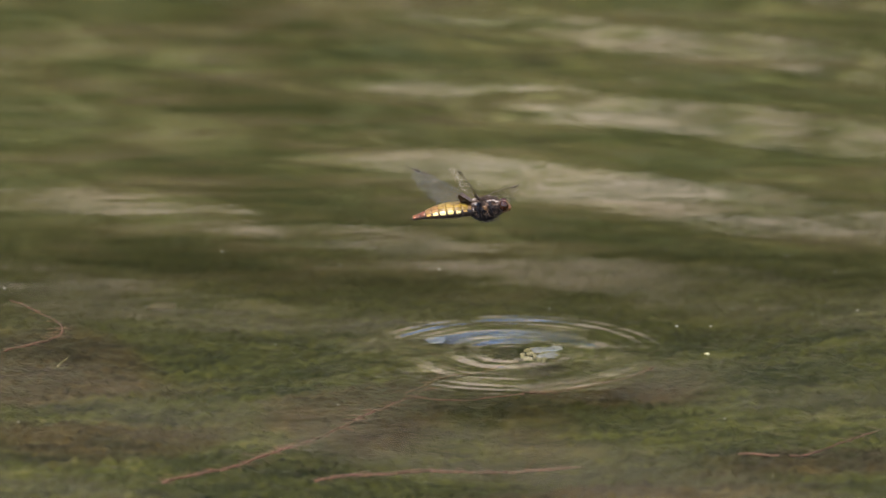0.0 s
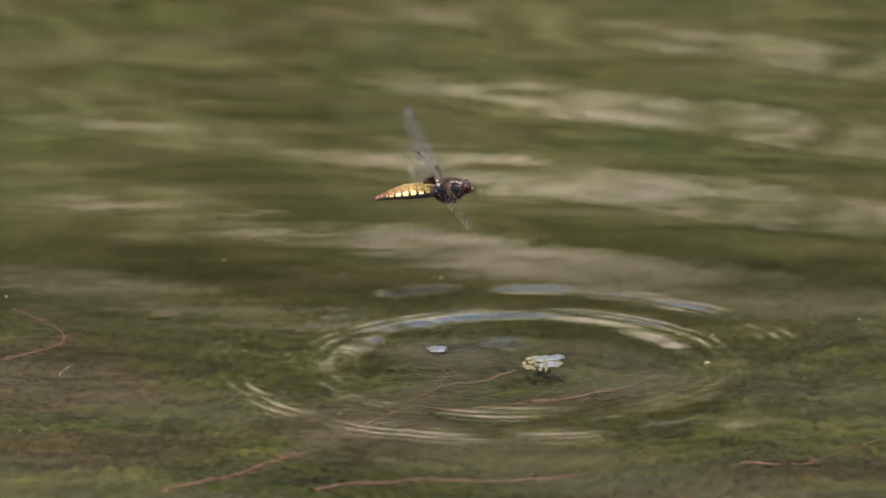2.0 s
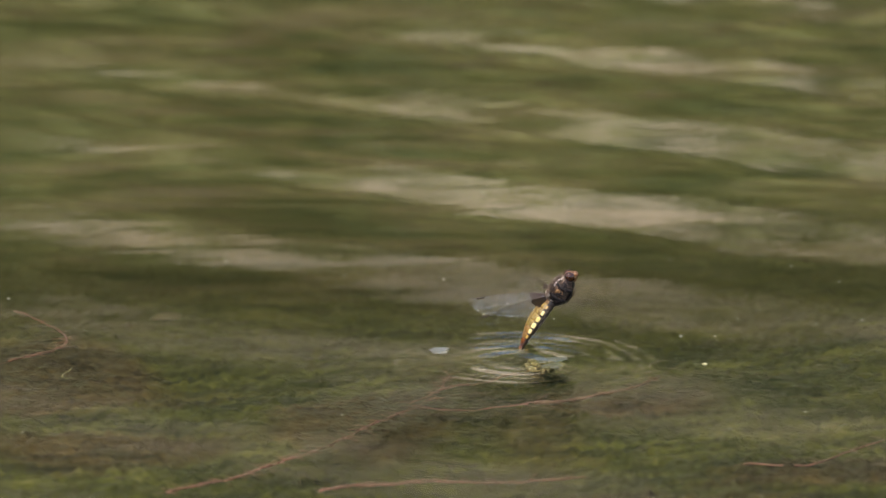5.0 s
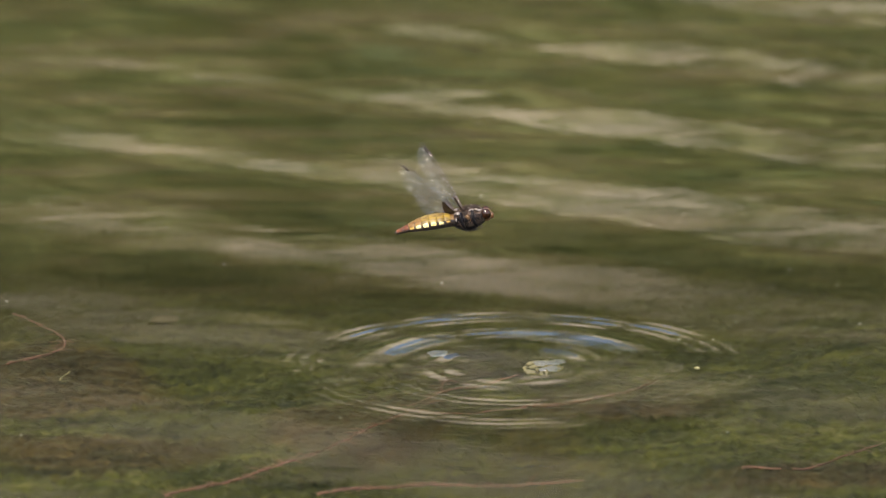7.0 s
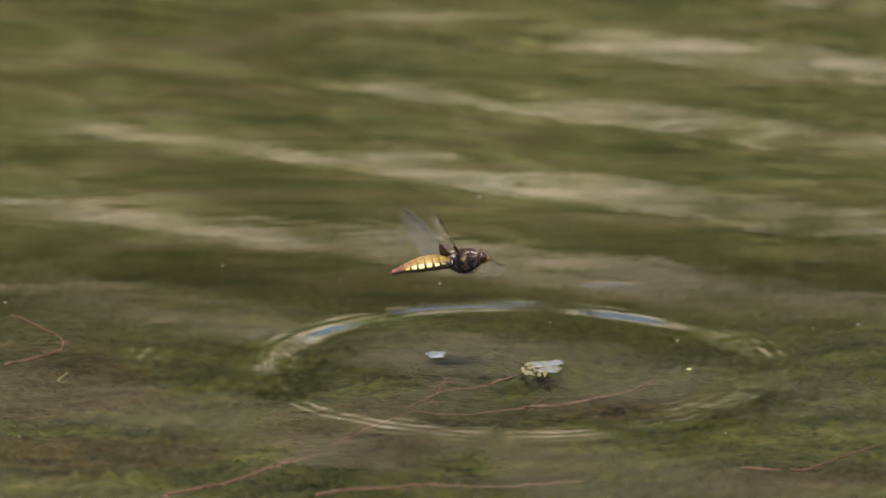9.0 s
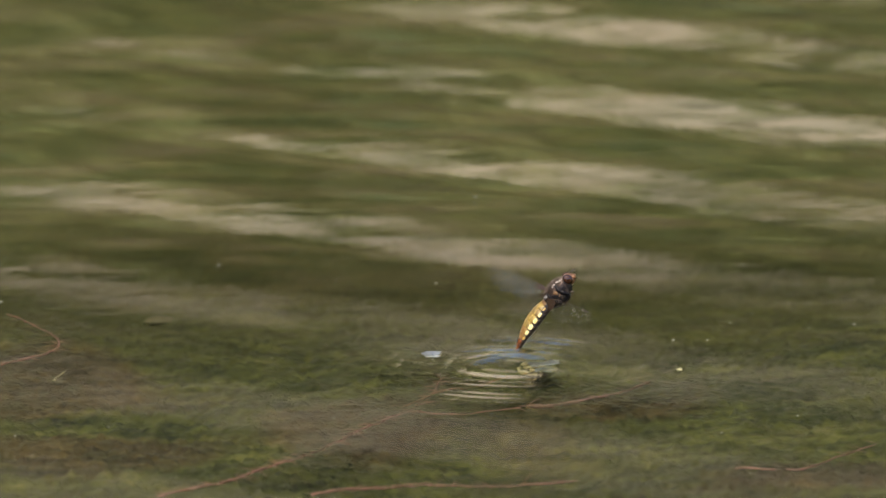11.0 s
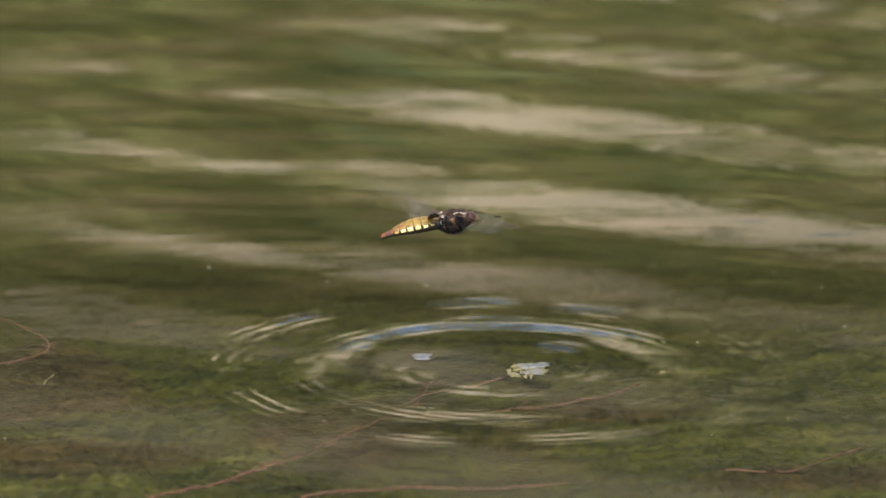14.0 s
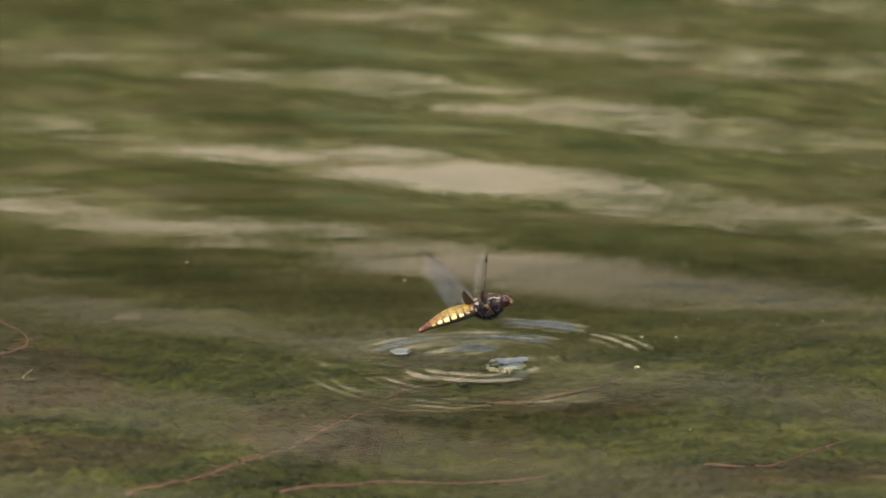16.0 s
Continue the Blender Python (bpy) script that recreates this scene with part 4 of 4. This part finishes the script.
# seconds; place of the thorax; climb of the body; droop of the abdomen (metres, degrees)
FLIGHT = [
    (0.0, 0.0201, 0.000, 0.0721, 8.3, 0), (0.5, 0.0056, 0.000, 0.0780, 11.6, 0), (1.0, 0.0044, 0.000, 0.0815, 6.5, 0),
    (1.5, 0.0027, 0.000, 0.0823, 8.8, 0), (2.0, 0.0026, 0.000, 0.0847, 7.7, 0), (2.5, 0.0017, 0.000, 0.0710, 8.4, 0),
    (3.0, 0.0064, 0.000, 0.0492, 5.0, 0), (3.5, 0.0183, 0.000, 0.0383, 1.3, 0), (4.0, 0.0297, 0.000, 0.0327, 14.3, 2),
    (4.6, 0.0420, 0.022, 0.0300, 36.0, 3), (5.0, 0.0520, 0.042, 0.0285, 54.0, 4),
    (5.2, 0.0525, 0.044, 0.0294, 52.0, 4), (5.4, 0.0500, 0.040, 0.0410, 37.0, 3), (5.9, 0.0300, 0.018, 0.0600, 9.0, 1), (6.5, 0.0121, 0.000, 0.0683, 5.2, 0), (7.0, 0.0112, 0.000, 0.0740, 12.3, 0),
    (7.5, 0.0137, 0.000, 0.0739, 10.2, 3), (8.0, 0.0135, 0.000, 0.0753, 10.6, 3), (8.5, 0.0124, 0.000, 0.0737, 13.3, 3),
    (9.0, 0.0102, 0.000, 0.0547, 10.2, 0), (9.2, 0.0109, 0.000, 0.0500, 13.1, 2), (10.4, 0.0370, 0.025, 0.0350, 26.0, 4),
    (11.1, 0.0550, 0.046, 0.0285, 54.0, 4), (11.3, 0.0545, 0.047, 0.0294, 52.0, 4), (11.5, 0.0519, 0.042, 0.0414, 36.9, 3),
    (12.0, 0.0320, 0.020, 0.0616, 8.6, 0), (12.5, 0.0184, 0.010, 0.0653, 11.8, 3), (13.0, 0.0126, 0.000, 0.0701, 9.8, 2),
    (13.5, 0.0120, 0.000, 0.0739, 12.7, 2), (14.0, 0.0114, 0.000, 0.0738, 10.9, 3), (14.5, 0.0086, 0.000, 0.0636, 13.9, 2),
    (15.0, 0.0148, 0.000, 0.0411, 9.6, 3), (15.5, 0.0230, 0.000, 0.0393, 6.8, 0), (16.0, 0.0368, 0.000, 0.0318, 17.3, 4)]

# seconds; for the right and left fore wing and the right and left hind wing: the rise (0 ahead, 90 up, 180 astern) and the
# share of the span that lies in the upright plane of the flight line
STROKES = [
    (0, 127, 0.48, 20, 0.5, 150, 0.94, 150, 0.8), (0.5, -29, 0.99, -10, 0.4, 144, 0.76, 146, 0.6),
    (1, 120, 0.37, 110, 0.3, 152, 0.68, 150, 0.55), (1.5, -32, 0.53, 34, 0.42, 127, 0.72, 124, 0.6),
    (2, -55, 0.62, 114, 0.97, 120, 0.5, 115, 0.45), (2.5, -10, 0.32, 0, 0.65, 100, 0.44, 150, 0.7),
    (3, -22, 0.93, -5, 0.5, 143, 0.77, 143, 0.65), (3.5, -70, 0.32, 40, 0.5, 125, 0.44, 120, 0.45),
    (4, -5, 0.95, 0, 0.6, 150, 0.72, 148, 0.6), (6.5, 62, 0.5, 60, 0.45, 128, 0.73, 128, 0.6),
    (7, 121, 0.98, 120, 0.9, 138, 0.96, 136, 0.8), (7.5, 124, 0.42, 100, 0.4, 160, 0.83, 158, 0.7),
    (8, -15, 0.98, -5, 0.6, 147, 0.83, 147, 0.7), (8.5, -32, 0.45, 58, 0.48, 134, 0.74, 132, 0.6),
    (9, 120, 0.5, -18, 0.6, 136, 0.91, 134, 0.75), (9.2, 95, 0.53, -40, 0.4, 134, 0.96, 125, 0.85),
    (11.3, -20, 0.9, -10, 0.7, 150, 0.55, 145, 0.5), (11.5, 6, 0.92, 8, 0.6, 168, 0.86, 166, 0.7),
    (12, -28, 0.72, -20, 0.4, 130, 0.44, 140, 0.8), (12.5, 82, 0.56, -38, 0.6, 126, 0.94, 126, 0.8),
    (13, 81, 0.67, 80, 0.55, 134, 0.83, 132, 0.7), (13.5, -20, 0.97, 113, 0.3, 142, 0.97, 140, 0.42),
    (14, -10, 0.9, -5, 0.7, 155, 0.44, 150, 0.45), (14.5, -30, 0.42, 22, 0.5, 145, 0.75, 128, 0.78),
    (15, 91, 0.77, 90, 0.65, 130, 0.88, 130, 0.72), (15.5, 123, 0.95, 118, 0.75, 142, 0.95, 140, 0.8),
    (16, 85, 0.58, 84, 0.5, 133, 0.94, 132, 0.78)]


def body_pose(x, y, z, climb):
    return pose(x, y, z, 0, -climb, 0) @ pose(0, 0, 0, 6, 0, 0)


def spread(side, d, edge=0.10):
    """The turn of a wing whose span runs along d, its leading edge kept forward and up."""
    d = Vector(d).normalized()
    lead = Vector((0.80, edge * side, 0.60))
    lead = (lead - d * lead.dot(d)).normalized()
    y = d * side
    return Matrix((lead, y, lead.cross(y))).transposed().to_quaternion()


def stroke_turn(side, rise, share, climb, edge):
    """A held wing pose, in the body's space."""
    lift = radians(14.0)
    out = math.sqrt(max(0.0, 1 - share * share)) * -side
    up = share * math.sin(radians(rise))
    d = Vector((share * math.cos(radians(rise)), up * math.sin(lift) - out * math.cos(lift), up * math.cos(lift) + out * math.sin(lift)))
    return spread(side, body_pose(0, 0, 0, climb).inverted().to_3x3() @ d, edge)


def beat_turn(side, back, beat, edge):
    """The wing at one moment of the free beat, in a stroke plane that leans back."""
    a = radians(beat)
    return spread(side, (-math.sin(a) * math.sin(radians(back)), side * math.cos(a), math.sin(a) * math.cos(radians(back))), edge)


def wing_turns(column, side, back, shift):
    """The turn of a wing, picture by picture: free beats that pass through the held poses."""
    n = frame(16.0)
    fixed = {}
    for row in STROKES:
        climb = next(f[4] for f in FLIGHT if f[0] == row[0])
        fixed[frame(row[0])] = stroke_turn(side, row[column], row[column + 1], climb, (0.2 if row[0] == 0.5 else 1.4) if column < 5 else 0.9)
    q = [beat_turn(side, back, 22 + 52 * math.sin(TAU * 0.231 * f + shift), 0.6 if column < 5 else 0.3) for f in range(1, n + 1)]
    for f, v in fixed.items():
        q[f - 1] = v
    held = set(fixed)
    if column in (1, 5):                             # the near wings linger where they turn back
        for f in fixed:
            for g in (f - 1, f + 1):
                if 0 < g <= n and g not in fixed:
                    k = q[g - 1].copy()
                    k.make_compatible(fixed[f])
                    q[g - 1] = fixed[f].slerp(k, min(1.0, radians(16) / max(0.01, fixed[f].rotation_difference(k).angle)))
                    held.add(g)
    for _ in range(60):
        for i in range(1, n - 1):
            if i + 1 not in held and max(q[i].rotation_difference(q[i - 1]).angle, q[i].rotation_difference(q[i + 1]).angle) > radians(75):
                a, b = q[i - 1], q[i + 1].copy()
                b.make_compatible(a)
                q[i] = a.slerp(b, 0.5)
    return q


def motions():
    seconds = [i / FPS for i in range(frame(16.0))]
    walk(dragonfly, [(t, body_pose(x, y, z, climb)) for t, x, y, z, climb, *_ in FLIGHT])
    base = (-6.2 * MM, 0, 0.2 * MM)
    walk(abdomen, [(row[0], pose(*base, 0, -row[5] + 1.0, 0)) for row in FLIGHT])
    for kind, side, hinge, wing in wings:
        fore = kind == "fore_wing"
        q = wing_turns((1 if fore else 5) + (0 if side < 0 else 2), side, 32 if fore else 46, 0.0 if fore else 1.9)
        walk(wing, [(t, Matrix.Translation(hinge) @ k.to_matrix().to_4x4()) for t, k in zip(seconds, q)])
    walk(water, [(t, pose(-0.012 * (t - 8), -0.0706 * (t - 8), 0.0)) for t in (0.0, 4.0, 8.0, 12.0, 16.0)])
    for dip, ends, pieces in ring_sets:
        for ob, *how in pieces:
            walk(ob, wave_rows(dip, ends, *how))
    walk(drifter, [(0.0, pose(0.120, 0.0122, 0.0014)), (4.0, pose(0.118, 0.0120, 0.0014)), (9.0, pose(0.1115, 0.010, 0.0014)),
                   (16.0, pose(0.1040, 0.0080, 0.0014))])


motions()
